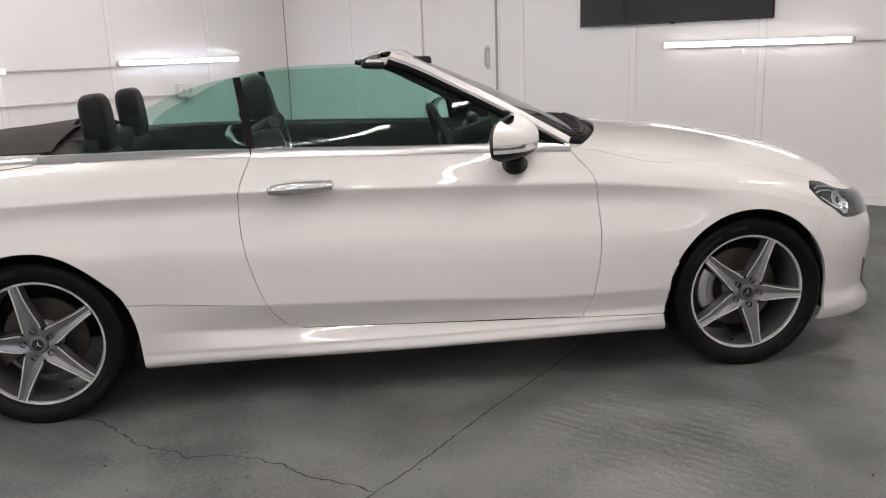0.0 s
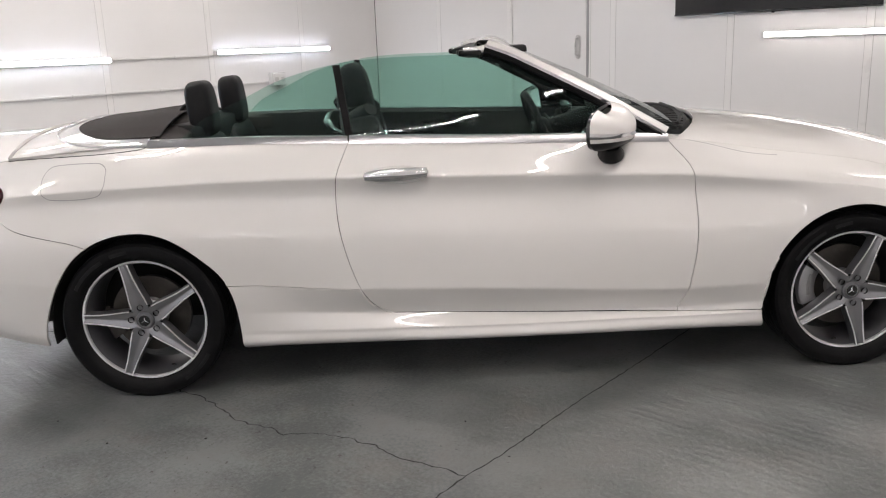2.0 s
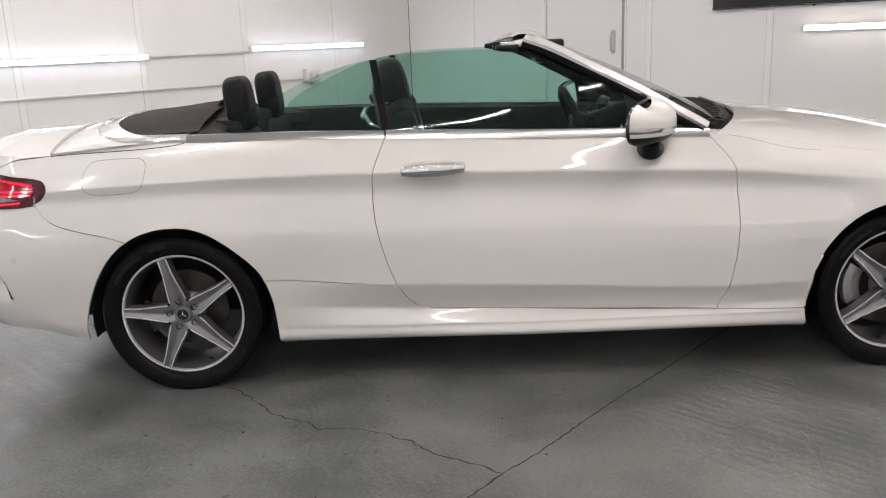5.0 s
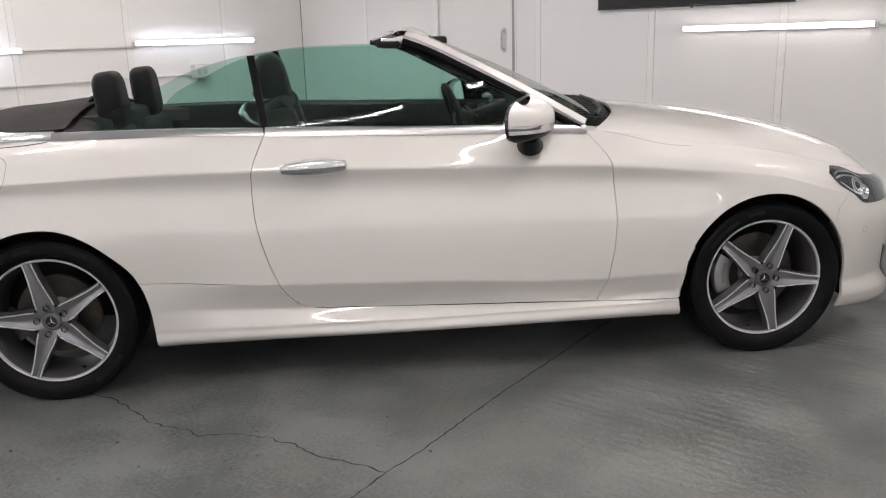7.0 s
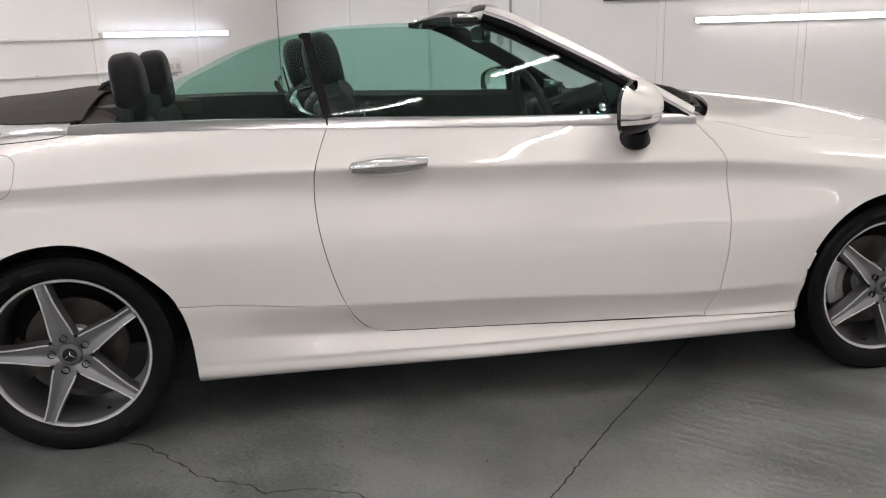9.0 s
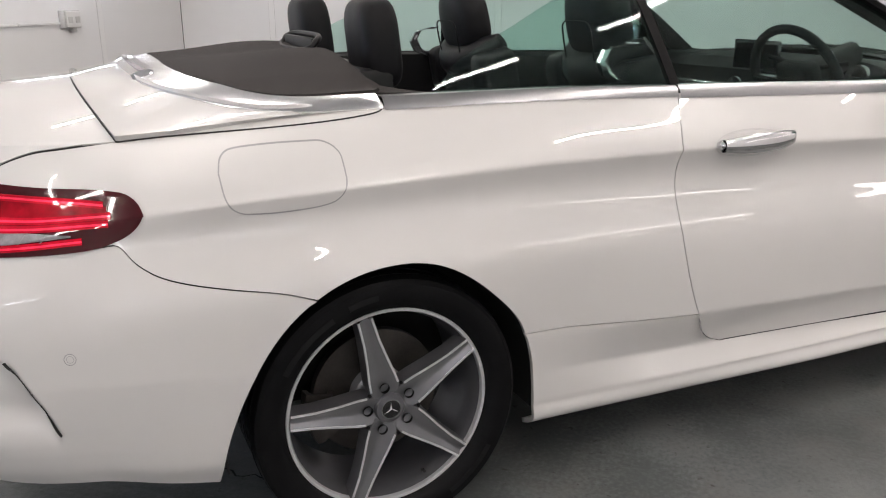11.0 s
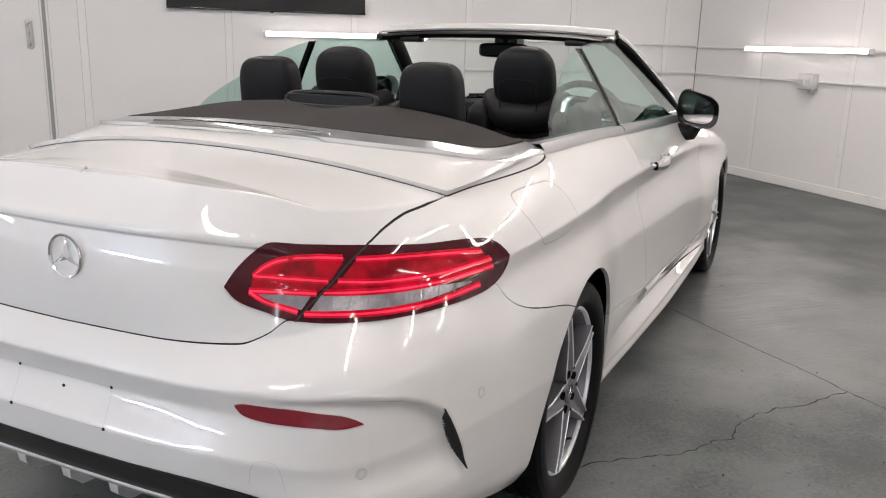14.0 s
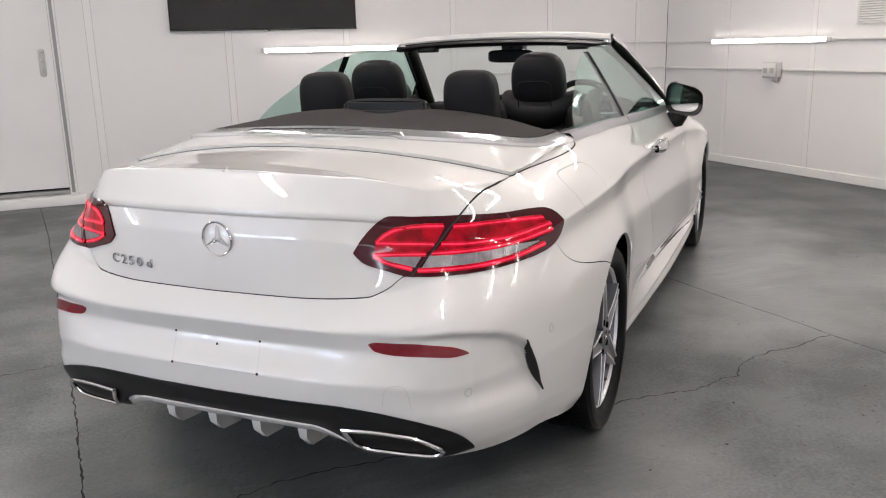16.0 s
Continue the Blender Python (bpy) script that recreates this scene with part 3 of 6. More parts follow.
def skin(u, z, out=0.0):
    """Points of the right half of the body; out lifts them off the surface."""
    u, z = np.asarray(u, float), np.asarray(z, float)
    shape, u, z = u.shape, u.ravel(), z.ravel()
    sign = np.where(u < UT, 1.0, -1.0)  # past the middle of the tail the other half follows
    v = np.where(u < UT, 2 * UT - u, u)
    zz = np.clip(z, zline(0, v), zline(10, v))
    d = inset(v, zz) - out
    x = np.interp(v, UU, PX) - np.interp(v, UU, NXU) * d
    y = np.interp(v, UU, PY) - np.interp(v, UU, NYU) * d
    y = np.minimum(y, 0.0) * -sign
    return np.stack([x, y, zz], -1).reshape(*shape, 3)


def resample(poly, n, ease=False):
    p = np.array(poly, float)
    d = np.r_[0, np.cumsum(np.hypot(*np.diff(p, axis=0).T))]
    t = np.linspace(0, d[-1], n)
    return np.stack([np.interp(t, d, p[:, 0]), np.interp(t, d, p[:, 1])], -1)


def smooth_line(poly, n):
    """A smooth curve through domain points."""
    p = np.array(poly, float)
    d = np.r_[0, np.cumsum(np.hypot(*np.diff(p, axis=0).T))]
    t = np.linspace(0, d[-1], n)
    return np.stack([pchip(d, p[:, 0])(t), pchip(d, p[:, 1])(t)], -1)


def coons(bottom, top, left, right, nu, nv):
    """Fills a four-sided region of the (u, z) domain."""
    b, t, l, r = resample(bottom, nu), resample(top, nu), resample(left, nv), resample(right, nv)
    s = np.linspace(0, 1, nu)[None, :, None]
    k = np.linspace(0, 1, nv)[:, None, None]
    g = ((1 - k) * b[None] + k * t[None] + (1 - s) * l[:, None] + s * r[:, None]
         - ((1 - s) * (1 - k) * b[0] + s * (1 - k) * b[-1] + (1 - s) * k * t[0] + s * k * t[-1]))
    return g


def flange(bm, depth=0.012):
    """Turns the open edges of a panel inwards, so that gaps show depth."""
    bm.normal_update()
    edges = [e for e in bm.edges if e.is_boundary]
    norm = {v: v.normal.copy() for e in edges for v in e.verts}
    made = {v: bm.verts.new(v.co - n * depth) for v, n in norm.items()}
    for e in edges:
        f = e.link_faces[0]
        a, b = e.verts
        loop = [l for l in f.loops if l.edge == e][0]
        a, b = loop.vert, loop.link_loop_next.vert
        bm.faces.new((b, a, made[a], made[b]))
        e.smooth = False
    return bm


def panel(name, grids, parent, side, label="", material=PAINT, out=0.0, depth=0.012):
    """Builds a body panel from domain grids; side -1 right, +1 left."""
    bm = bmesh.new()
    for g in grids:
        p = skin(g[..., 0], g[..., 1], out) if g.shape[-1] == 2 else g.copy()
        if side > 0:
            p = p * np.array([1, -1, 1])
        sheet(p.tolist(), bm, flip=side > 0)
    bmesh.ops.remove_doubles(bm, verts=bm.verts, dist=0.0004)
    bmesh.ops.dissolve_degenerate(bm, edges=bm.edges, dist=0.00005)
    flange(bm, depth)
    me = bpy.data.meshes.new(name)
    bm.to_mesh(me)
    bm.free()
    me.materials.append(material)
    me.polygons.foreach_set("use_smooth", [True] * len(me.polygons))
    ob = new(name, me)
    ob.parent = parent
    if label:
        ob["label"] = label
    return ob


def arc(cx, cz, rx, rz, a0, a1, n):
    return [(ux(cx + rx * math.cos(radians(a0 + (a1 - a0) * k / (n - 1)))), cz + rz * math.sin(radians(a0 + (a1 - a0) * k / (n - 1))))
            for k in range(n)]


REAR_ARCH = (-1.41, 0.29, 0.385, 0.374)
FRONT_ARCH = (1.42, 0.29, 0.365, 0.393)


def belt(u0, u1, n=60):
    return [(u, float(zline(10, u)) - 1e-4) for u in np.linspace(u0, u1, n)]


ARCH_LINE = smooth_line([(ux(x), z) for x, z in ((-1.035, .160), (-1.046, .340), (-1.086, .478), (-1.16, .562), (-1.24, .630), (-1.31, .668), (-1.385, .684), (-1.46, .681),
                                                 (-1.543, .659), (-1.60, .630), (-1.66, .582), (-1.715, .510), (-1.765, .415), (-1.803, .310), (-1.822, .215))], 160)
for _ in range(2):
    ARCH_LINE[4:-4] = np.stack([np.convolve(ARCH_LINE[:, i], np.ones(9) / 9, "valid") for i in range(2)], -1)
G = 0.0014  # half a panel gap
DOOR_REAR = smooth_line([(-.574, .9875), (-.601, .927), (-.622, .870), (-.629, .83), (-.631, .77), (-.627, .70), (-.618, .64), (-.600, .56), (-.579, .49), (-.556, .43), (-.531, .38), (-.502, .343), (-.468, .318), (-.428, .303)], 60)
DOOR_FRONT = smooth_line([(.683, .950), (.706, .918), (.740, .880), (.769, .832), (.786, .70), (.788, .63), (.779, .489), (.766, .42), (.755, .362), (.741, .314), (.722, .263)], 50)
DOOR_FOOT = smooth_line([(-.428, .303), (-.003, .286), (.26, .276), (.722, .263)], 40)
BUMPER_TOP = smooth_line([(ux(-1.592), .630), (-1.66, .652), (-1.774, .675), (-1.855, .694), (-1.905, .712), (-1.944, .738), (-1.982, .776), (-2.05, .768), (-2.20, .761), (-2.38, .756),
                          (uy(-.55), .752), (uy(-.50), .722), (uy(-.44), .700), (uy(-.25), .692), (UT, .690)], 120)
LID_U = -2.340
U_SEAM = -1.978
LID_SEAM = smooth_line([(LID_U, .889), (-2.275, .915), (-2.215, .931), (-2.17, .939), (-2.10, .9445), (U_SEAM, float(zline(10, U_SEAM)) - 1e-4)], 60)


def build_skin(car):
    for side in (-1, 1):
        # door
        d_top = belt(DOOR_REAR[0][0] + G, DOOR_FRONT[0][0] - G)
        left = [(u + G, z) for u, z in DOOR_REAR[::-1]]
        left[-1] = d_top[0]
        right = [(u - G, z) for u, z in DOOR_FRONT[::-1]]
        right[-1] = d_top[-1]
        foot = [(u, z + G) for u, z in DOOR_FOOT]
        foot[0], foot[-1] = left[0], right[0]
        panel("door", [coons(foot, d_top, left, right, 90, 110)], car, side, "white painted front door with chrome handle")
        # sill
        s_left = [tuple(p) for p in ARCH_LINE if p[1] < .445 and p[0] > ux(-1.4)] + [(ux(-1.0775), .4505 - G)]
        top = [(s_left[-1][0], s_left[-1][1])] + [(ux(-.95), .4455), (ux(-.75), .4285)] + [(-.5495 - G, .416)] \
            + [(u - G * .6, z - G) for u, z in DOOR_REAR[46:]] + [(u, z - G) for u, z in DOOR_FOOT[1:]] + [(.74, .2615), (.90, .2600), (1.055, .2590)]
        fa = [p for p in arc(*FRONT_ARCH, 205, 176, 60) if .172 < p[1] < .259]
        s_right = fa + [(1.055, .259)]
        bot = [(u, float(zline(0, u)) + 1e-4) for u in np.linspace(s_left[0][0], s_right[0][0], 60)]
        s_left[0], s_right[0] = bot[0], bot[-1]
        panel("sill", [coons(bot, top, s_left, s_right, 150, 44)], car, side, "white painted sill flaring out towards the ground")
        # rear quarter
        over = [(ux(-1.0785), .4505 + G)] + [tuple(p) for p in ARCH_LINE if p[1] >= .458 and p[0] > ux(-1.588)]
        bottom = [(ux(-1.592) + .002, .630 + G)] + [p for p in over[::-1]] + [(ux(-.95), .4455 + 2 * G), (ux(-.75), .4285 + 2 * G), (-.5495 - G, .416 + 2 * G)]
        b_line = [(u, z + G) for u, z in BUMPER_TOP if u > uy(-.555)]
        bottom = b_line[::-1] + bottom[1:]
        i = int(np.argmin(np.abs(DOOR_REAR[:, 1] - .42)))
        right = [(u - G, z) for u, z in DOOR_REAR[:i + 1][::-1]]
        top = [(u, z - .002) for u, z in LID_SEAM] + belt(U_SEAM + .004, DOOR_REAR[0][0] - G, 90)
        right[0], right[-1] = bottom[-1], top[-1]
        left = [bottom[0], (LID_U * .6 + bottom[0][0] * .4, .83), top[0]]
        panel("rear_quarter", [coons(bottom, top, left, right, 170, 80)], car, side, "white painted rear quarter panel with a shoulder crease")
        # front wing
        fover = [p for p in arc(*FRONT_ARCH, 178, 37.15, 60)]
        bottom = [(.722 + G, .263), (.90, .263), (1.057, .262)] + fover[2:]
        top = belt(DOOR_FRONT[0][0] + G, ux(1.86), 80)
        left = [(u + G, z) for u, z in DOOR_FRONT[::-1]]
        left[0], left[-1] = bottom[0], top[0]
        right = [bottom[-1], (ux(1.72), .60), (ux(1.80), .68), top[-1]]
        panel("front_wing", [coons(bottom, top, left, right, 120, 80)], car, side, "white painted front wing over the wheel")
    # rear bumper, round the whole tail
    edge = [tuple(p) for p in ARCH_LINE if p[0] <= ux(-1.598)]
    edge = [(ux(-1.596), .630 - G)] + edge[1:]
    half_top = [(u, z - G) for u, z in BUMPER_TOP if u < ux(-1.605)]
    half_top = [edge[0]] + half_top
    top = half_top[:-1] + [(2 * UT - u, z) for u, z in half_top[::-1]]
    e0 = edge
    low_u = e0[-1][0]
    half_bot = [(u, float(zline(0, u)) + 1e-4) for u in np.linspace(low_u, UT, 60)]
    bot = half_bot[:-1] + [(2 * UT - u, z) for u, z in half_bot[::-1]]
    left = [(2 * UT - u, z) for u, z in e0[::-1]]
    right = e0[::-1]
    left[0], right[0] = bot[-1], bot[0]
    panel("rear_bumper", [coons(bot[::-1], top[::-1], left, right, 480, 84)], car, -1, "white painted rear bumper with parking sensors")
    # front bumper
    edge = [p for p in arc(*FRONT_ARCH, 36.85, -18, 30)]
    half_bot = [(u, float(zline(0, u)) + 1e-4) for u in np.linspace(edge[-1][0], UN, 50)]
    half_top = [edge[0], (ux(1.7205), .5985), (ux(1.8005), .6785)] + belt(ux(1.862), UN, 40)
    for side in (-1, 1):
        panel("front_bumper", [coons(half_bot, half_top, edge[::-1], [half_bot[-1], half_top[-1]], 70, 40)], car, side, "white painted half of the front bumper")


# the top: boot lid, tonneau panel and bonnet span between the two belt lines
MIDZ_REAR = pchip([-2.32, -2.2, -1.98, -1.87, -1.6, -1.30], [1.006, 1.012, 1.028, 1.042, 1.060, 1.070])
MIDZ_FRONT = pchip([.60, .85, 1.28, 1.73, 2.0, 2.16], [1.02, 1.012, .972, .893, .805, .69])


def top_skin(u, w, mid):
    """Crowned surface across the car at arc parameter u, w from -1 (right) to 1 (left)."""
    u, w = np.asarray(u, float), np.asarray(w, float)
    e = skin(u, zline(10, u) - 1e-4)
    c = np.maximum(mid(e[..., 0]) - e[..., 2], 0.0)
    return np.stack([e[..., 0], -e[..., 1] * w, e[..., 2] + c * (1 - w ** 2) ** 0.8 * 0.999], -1)


U_BELT = ux(-1.372)


BOW = 0.062  # the seam between lid and tonneau panel bows back in the middle


def deck(u, w, bow):
    """Crowned surface between the two belt lines, its cross line bowed back by some metres in the middle."""
    e = skin(u, zline(10, u) - 1e-4)
    x = e[..., 0] - bow * (1 - w ** 2)
    c = np.maximum(MIDZ_REAR(x) - e[..., 2], 0.0)
    return np.stack([x, -e[..., 1] * w, e[..., 2] + c * (1 - w ** 2)], -1)


def ring_curve(half, x0, back, k, power=3.0):
    """Half-width, front end, rearmost point: plan curve of the hood cover's surround; k from -1 to 1."""
    a = k * math.pi / 2
    return (x0 + (back - x0) * abs(math.cos(a)) ** (2 / power), math.copysign(half * abs(math.sin(a)) ** (2 / power), k))


def deck_z(x, y):
    """Height of the deck at a plan point."""
    u = ux(x)
    e = skin(np.array([u]), zline(10, np.array([u])) - 1e-4)[0]
    w = min(1.0, abs(y) / abs(e[1]))
    p = 2 + 2.2 * min(1.0, max(0.0, (x + 1.935) / .16))
    return float(e[2] + max(MIDZ_REAR(x) - e[2], 0) * (1 - w ** p))


def build_top(car):
    w = np.linspace(-1, 1, 61)
    # boot lid: crowned top and upright face, welded along the lip
    us = np.r_[np.linspace(UT, uy(-.53), 46), np.linspace(uy(-.535), LID_U, 22), np.linspace(LID_U + .008, U_SEAM - .0018, 34)]
    f = np.clip((us - uy(-.45)) / (U_SEAM - uy(-.45)), 0, 1)
    lid_top = deck(np.repeat(us[:, None], 61, 1), np.repeat(w[None], len(us), 0), (BOW * f * f)[:, None])
    low_line = [(u, z + G) for u, z in BUMPER_TOP[::-1] if u < uy(-.545)] + [(u, z + .003) for u, z in LID_SEAM]
    low = np.interp(us, [p[0] for p in low_line], [p[1] for p in low_line])
    z10 = zline(10, us) - 1e-4
    z9 = np.minimum(np.maximum(zline(9, us), low + .25 * (z10 - low)), z10 - .2 * (z10 - low))
    k1, k2 = 1 - (1 - np.linspace(0, 1, 36)[:, None]) ** 1.8, np.linspace(0, 1, 16)[1:, None] ** .7
    zz = np.vstack([low + (z9 - low) * k1, z9 + (z10 - z9) * k2])
    face = skin(np.repeat(us[None], len(zz), 0), zz)
    face = np.concatenate([(face * np.array([1, -1, 1]))[:, :0:-1], face], 1)
    panel("boot_lid", [lid_top[1:][::-1], face], car, -1, "white painted boot lid with a ducktail lip")
    seal = deck(np.full(81, U_SEAM - .0003), np.linspace(-.992, .992, 81), BOW)
    seal[:, 2] -= .0006
    part("lid_seal", tube(bmesh.new(), seal.tolist(), .0018, 8), SEAL, car, "thin black joint ahead of the boot lid")
    # tonneau panel: from the lid seam and the belt in to the bright surround
    us = np.linspace(U_SEAM + .0012, U_BELT, 90)
    e = skin(us, zline(10, us) - 1e-4)
    seam = deck(np.full(61, U_SEAM + .0012), w, BOW)
    right = e[::-1][:-1] * np.array([1, 1, 1])
    outer = np.vstack([right, seam if seam[0][1] < 0 else seam[::-1], (e * np.array([1, -1, 1]))[1:]])
    d = np.r_[0, np.cumsum(np.linalg.norm(np.diff(outer[:, :2], axis=0), axis=1))]
    ks = np.linspace(-1, 1, 141)
    ks = np.sign(ks) * np.abs(ks) ** 1.25
    inner = np.array([ring_curve(.708, -1.372, -1.868, k) for k in ks])
    di = np.r_[0, np.cumsum(np.linalg.norm(np.diff(inner, axis=0), axis=1))]
    t = di / di[-1] * d[-1]
    o = np.stack([np.interp(t, d, outer[:, i]) for i in range(3)], -1)
    inner = np.array([(x, y, deck_z(max(x, -1.93), y * .985) + .002) for x, y in inner])
    rows = []
    for q in np.linspace(0, 1, 14):
        p = o * (1 - q) + inner * q
        p[:, 2] += .004 * math.sin(math.pi * q)
        rows.append(p)
    panel("tonneau_panel", [np.array(rows)], car, -1, "white painted panel between boot lid and hood cover")
    k = np.linspace(0, 1, 80)[:, None]
    us = (.715 + .24 * (1 - np.abs(w[None]) ** 2.2)) * (1 - k) + (UN - .01) * k
    g = top_skin(us, np.repeat(w[None] * .9992, 80, 0), MIDZ_FRONT)
    panel("bonnet", [g[::-1]], car, -1, "white painted bonnet")


car = thing("cabriolet", "white two-door convertible with roof down and windows up", "car", m=pose(0, AXIS, 0))
build_skin(car)
build_top(car)

# dark core under the skin: floor pan, inner arches
for name, lo, hi in (("floor_pan", (-0.98, -0.80, 0.20), (0.95, 0.80, 0.42)), ("engine_bay", (0.955, -0.62, 0.24), (1.85, 0.62, 0.70)),
                     ("boot_floor", (-2.22, -0.60, 0.24), (-0.985, 0.60, 0.82))):
    part(name, box(bmesh.new(), lo, hi, 0.04), DARK, car, "black underbody")
for cx, cz, rx, rz in (REAR_ARCH, FRONT_ARCH):
    for side in (-1, 1):
        rows = []
        for k in range(25):
            a = radians(-10 + 200 * k / 24)
            rows.append([(cx + (rx + .004) * math.cos(a), side * y, cz + (rz + .004) * math.sin(a)) for y in (0.815, 0.72, 0.60)])
        bm = sheet(rows)
        thicken(bm, 0.004)
        part("wheel_arch_liner", bm, DARK, car, "black plastic wheel arch liner")


# ---------------------------------------------------------------- wheels
def wheel(m, base, front):
    """One wheel, its face towards -y, hub at the origin: tyre, rim, five twin-edged spokes, cap, bolts, brake."""
    w = part("wheel", wheel_rim(), RIMGREY, car, "five-spoke grey alloy wheel with polished edges")
    w.matrix_local = m
    rad = 0.322
    prof = [(0.243, 0.0), (0.252, -0.018), (0.268, -0.030), (0.292, -0.034), (0.308, -0.031), (0.318, -0.021), (rad, -0.004)]
    for g in (0.045, 0.085, 0.125, 0.165):
        prof += [(rad + .001, g - 0.006), (rad - .007, g - 0.004), (rad - .007, g + 0.004), (rad + .001, g + 0.006)]
    prof += [(rad, 0.200), (0.316, 0.218), (0.300, 0.228), (0.27, 0.228), (0.243, 0.205)]
    t = part("tyre", lathe(bmesh.new(), prof, 96), RUBBER, w, "black low-profile tyre", sharp=30)
    # moulded sidewall lettering as plain raised bars
    for a0, a1, r in ((118, 150, .283), (96, 110, .287), (300, 330, .284)):
        bm = bmesh.new()
        rows = [[(rr * math.cos(radians(a)), -0.0335 - (.0012 if 0 < i < 3 else 0), rr * math.sin(radians(a)))
                 for i, rr in enumerate((r - .007, r - .0065, r + .0065, r + .007))] for a in np.linspace(a0, a1, 12)]
        sheet(rows, bm)
        part("sidewall_bar", bm, BLACK, w)
    # shoulder blocks
    bm = bmesh.new()
    for k in range(72):
        a = 2 * math.pi * k / 72
        mm = Matrix.Rotation(-a, 4, "Y") @ Matrix.Translation((rad - .0015, 0.022, 0)) @ pose(0, 0, 0, 0, 0, 0)
        bmesh.ops.create_cube(bm, size=1, matrix=mm @ Matrix.Diagonal((0.006, 0.030, 0.020, 1)))
        mm = Matrix.Rotation(-a - .02, 4, "Y") @ Matrix.Translation((rad - .0015, 0.187, 0))
        bmesh.ops.create_cube(bm, size=1, matrix=mm @ Matrix.Diagonal((0.006, 0.028, 0.020, 1)))
    tagged(part("tread", bm, RUBBER, w, smooth=False), kind="stuff")
    # polished outer ring
    part("rim_lip", lathe(bmesh.new(), [(0.2465, 0.000), (0.2480, -0.006), (0.2455, -0.009), (0.2385, -0.008), (0.2360, -0.002), (0.236, 0.004)], 96), RIMPOL, w, "polished rim lip")
    for k in range(5):
        a = radians(base + 72 * k)
        r = Matrix.Rotation(-a, 4, "Y")
        sp = part("spoke", spoke_body(), SPOKEGREY, w)
        sp.matrix_local = r
        for sgn in (-1, 1):
            e = part("spoke_edge", spoke_edge(sgn), RIMPOL, sp, "diamond-cut bright edge")
        b = part("wheel_bolt", lathe(bmesh.new(), [(0.0001, 0.012), (0.0105, 0.012), (0.0115, 0.004), (0.0118, 0.0005)], 16), SEAL, w)
        b.matrix_local = r @ pose(0.055, -0.0125, 0)
        d = part("web_hole", lathe(bmesh.new(), [(0.0001, -0.001), (0.0042, -0.001), (0.0045, 0.002)], 12), BLACK, w)
        d.matrix_local = Matrix.Rotation(-a - radians(36), 4, "Y") @ pose(0.0675, -0.0142, 0)
    # hub cap with its ring and three-armed mark
    cap = part("hub_cap", lathe(bmesh.new(), [(0.0001, -0.0125), (0.024, -0.013), (0.034, -0.011), (0.038, -0.006), (0.039, 0.01)], 40), RIMGREY, w, "grey hub cap")
    part("cap_ring", lathe(bmesh.new(), [(0.0245, -0.0128), (0.0245, -0.0150), (0.0225, -0.0150), (0.0225, -0.0125)], 40, close=True), CHROME, cap)
    part("cap_disc", lathe(bmesh.new(), [(0.0001, -0.0137), (0.0222, -0.0137), (0.0222, -0.012)], 32), GLOSSBLACK, cap)
    part("cap_mark", star_mark(0.0205, 0.0042, 0.0025, -0.0140), CHROME, cap)
    # brake
    part("brake_disc", lathe(bmesh.new(), [(0.06, 0.095), (0.062, 0.088), (0.158 if not front else .170, 0.088), (0.158 if not front else .170, 0.112), (0.06, 0.112)], 64), DISC, w, "worn steel brake disc")
    part("brake_hat", lathe(bmesh.new(), [(0.0001, 0.055), (0.055, 0.055), (0.066, 0.062), (0.07, 0.094)], 40), CALIPER, w)
    bm = bmesh.new()
    a0, a1 = (150, 205) if front else (168, 212)
    rows = []
    for a in np.linspace(a0, a1, 14):
        rows.append([(rr * math.cos(radians(a)), yy, rr * math.sin(radians(a)))
                     for rr, yy in ((0.112, 0.085), (0.118, 0.066), (0.130, 0.058), (0.168, 0.058), (0.182, 0.066), (0.186, 0.09))])
    sheet(rows, bm)
    thicken(bm, 0.012)
    cal = part("brake_caliper", bm, CALIPER if front else DISC, w, "silver brake caliper" if front else "grey brake caliper")
    if front:
        for k, (a, l) in enumerate(((162, .02), (170, .03), (180, .03), (189, .02))):
            bm = box(bmesh.new(), (-0.006, -0.0010, -l / 2), (0.006, 0.0008, l / 2), 0.0004, 1)
            q = part("caliper_bar", bm, STEELGREY, cal)
            q.matrix_local = Matrix.Rotation(-radians(a), 4, "Y") @ pose(0.148, 0.057, 0, 0, 0, 0)
    # valve
    v = part("valve_stem", tube(bmesh.new(), [(0, 0.02, 0), (-0.012, -0.004, 0)], 0.004, 8), BLACK, w)
    v.matrix_local = Matrix.Rotation(-radians(base + 252 + 10), 4, "Y") @ pose(0.222, 0.0, 0)
    return w


def wheel_rim():
    """Barrel and inner well of the rim."""
    return lathe(bmesh.new(), [(0.236, 0.002), (0.232, 0.012), (0.226, 0.03), (0.222, 0.06), (0.220, 0.12), (0.226, 0.19), (0.243, 0.205), (0.243, 0.03), (0.2465, 0.0), (0.240, -0.004)], 96)


SPOKE = [(0.030, 0.0300, 0.0040), (0.060, 0.0365, 0.0), (0.085, 0.0345, -0.001), (0.13, 0.0275, -0.003), (0.18, 0.0215, -0.004), (0.2375, 0.0190, -0.003)]
EDGE_W = 0.0058


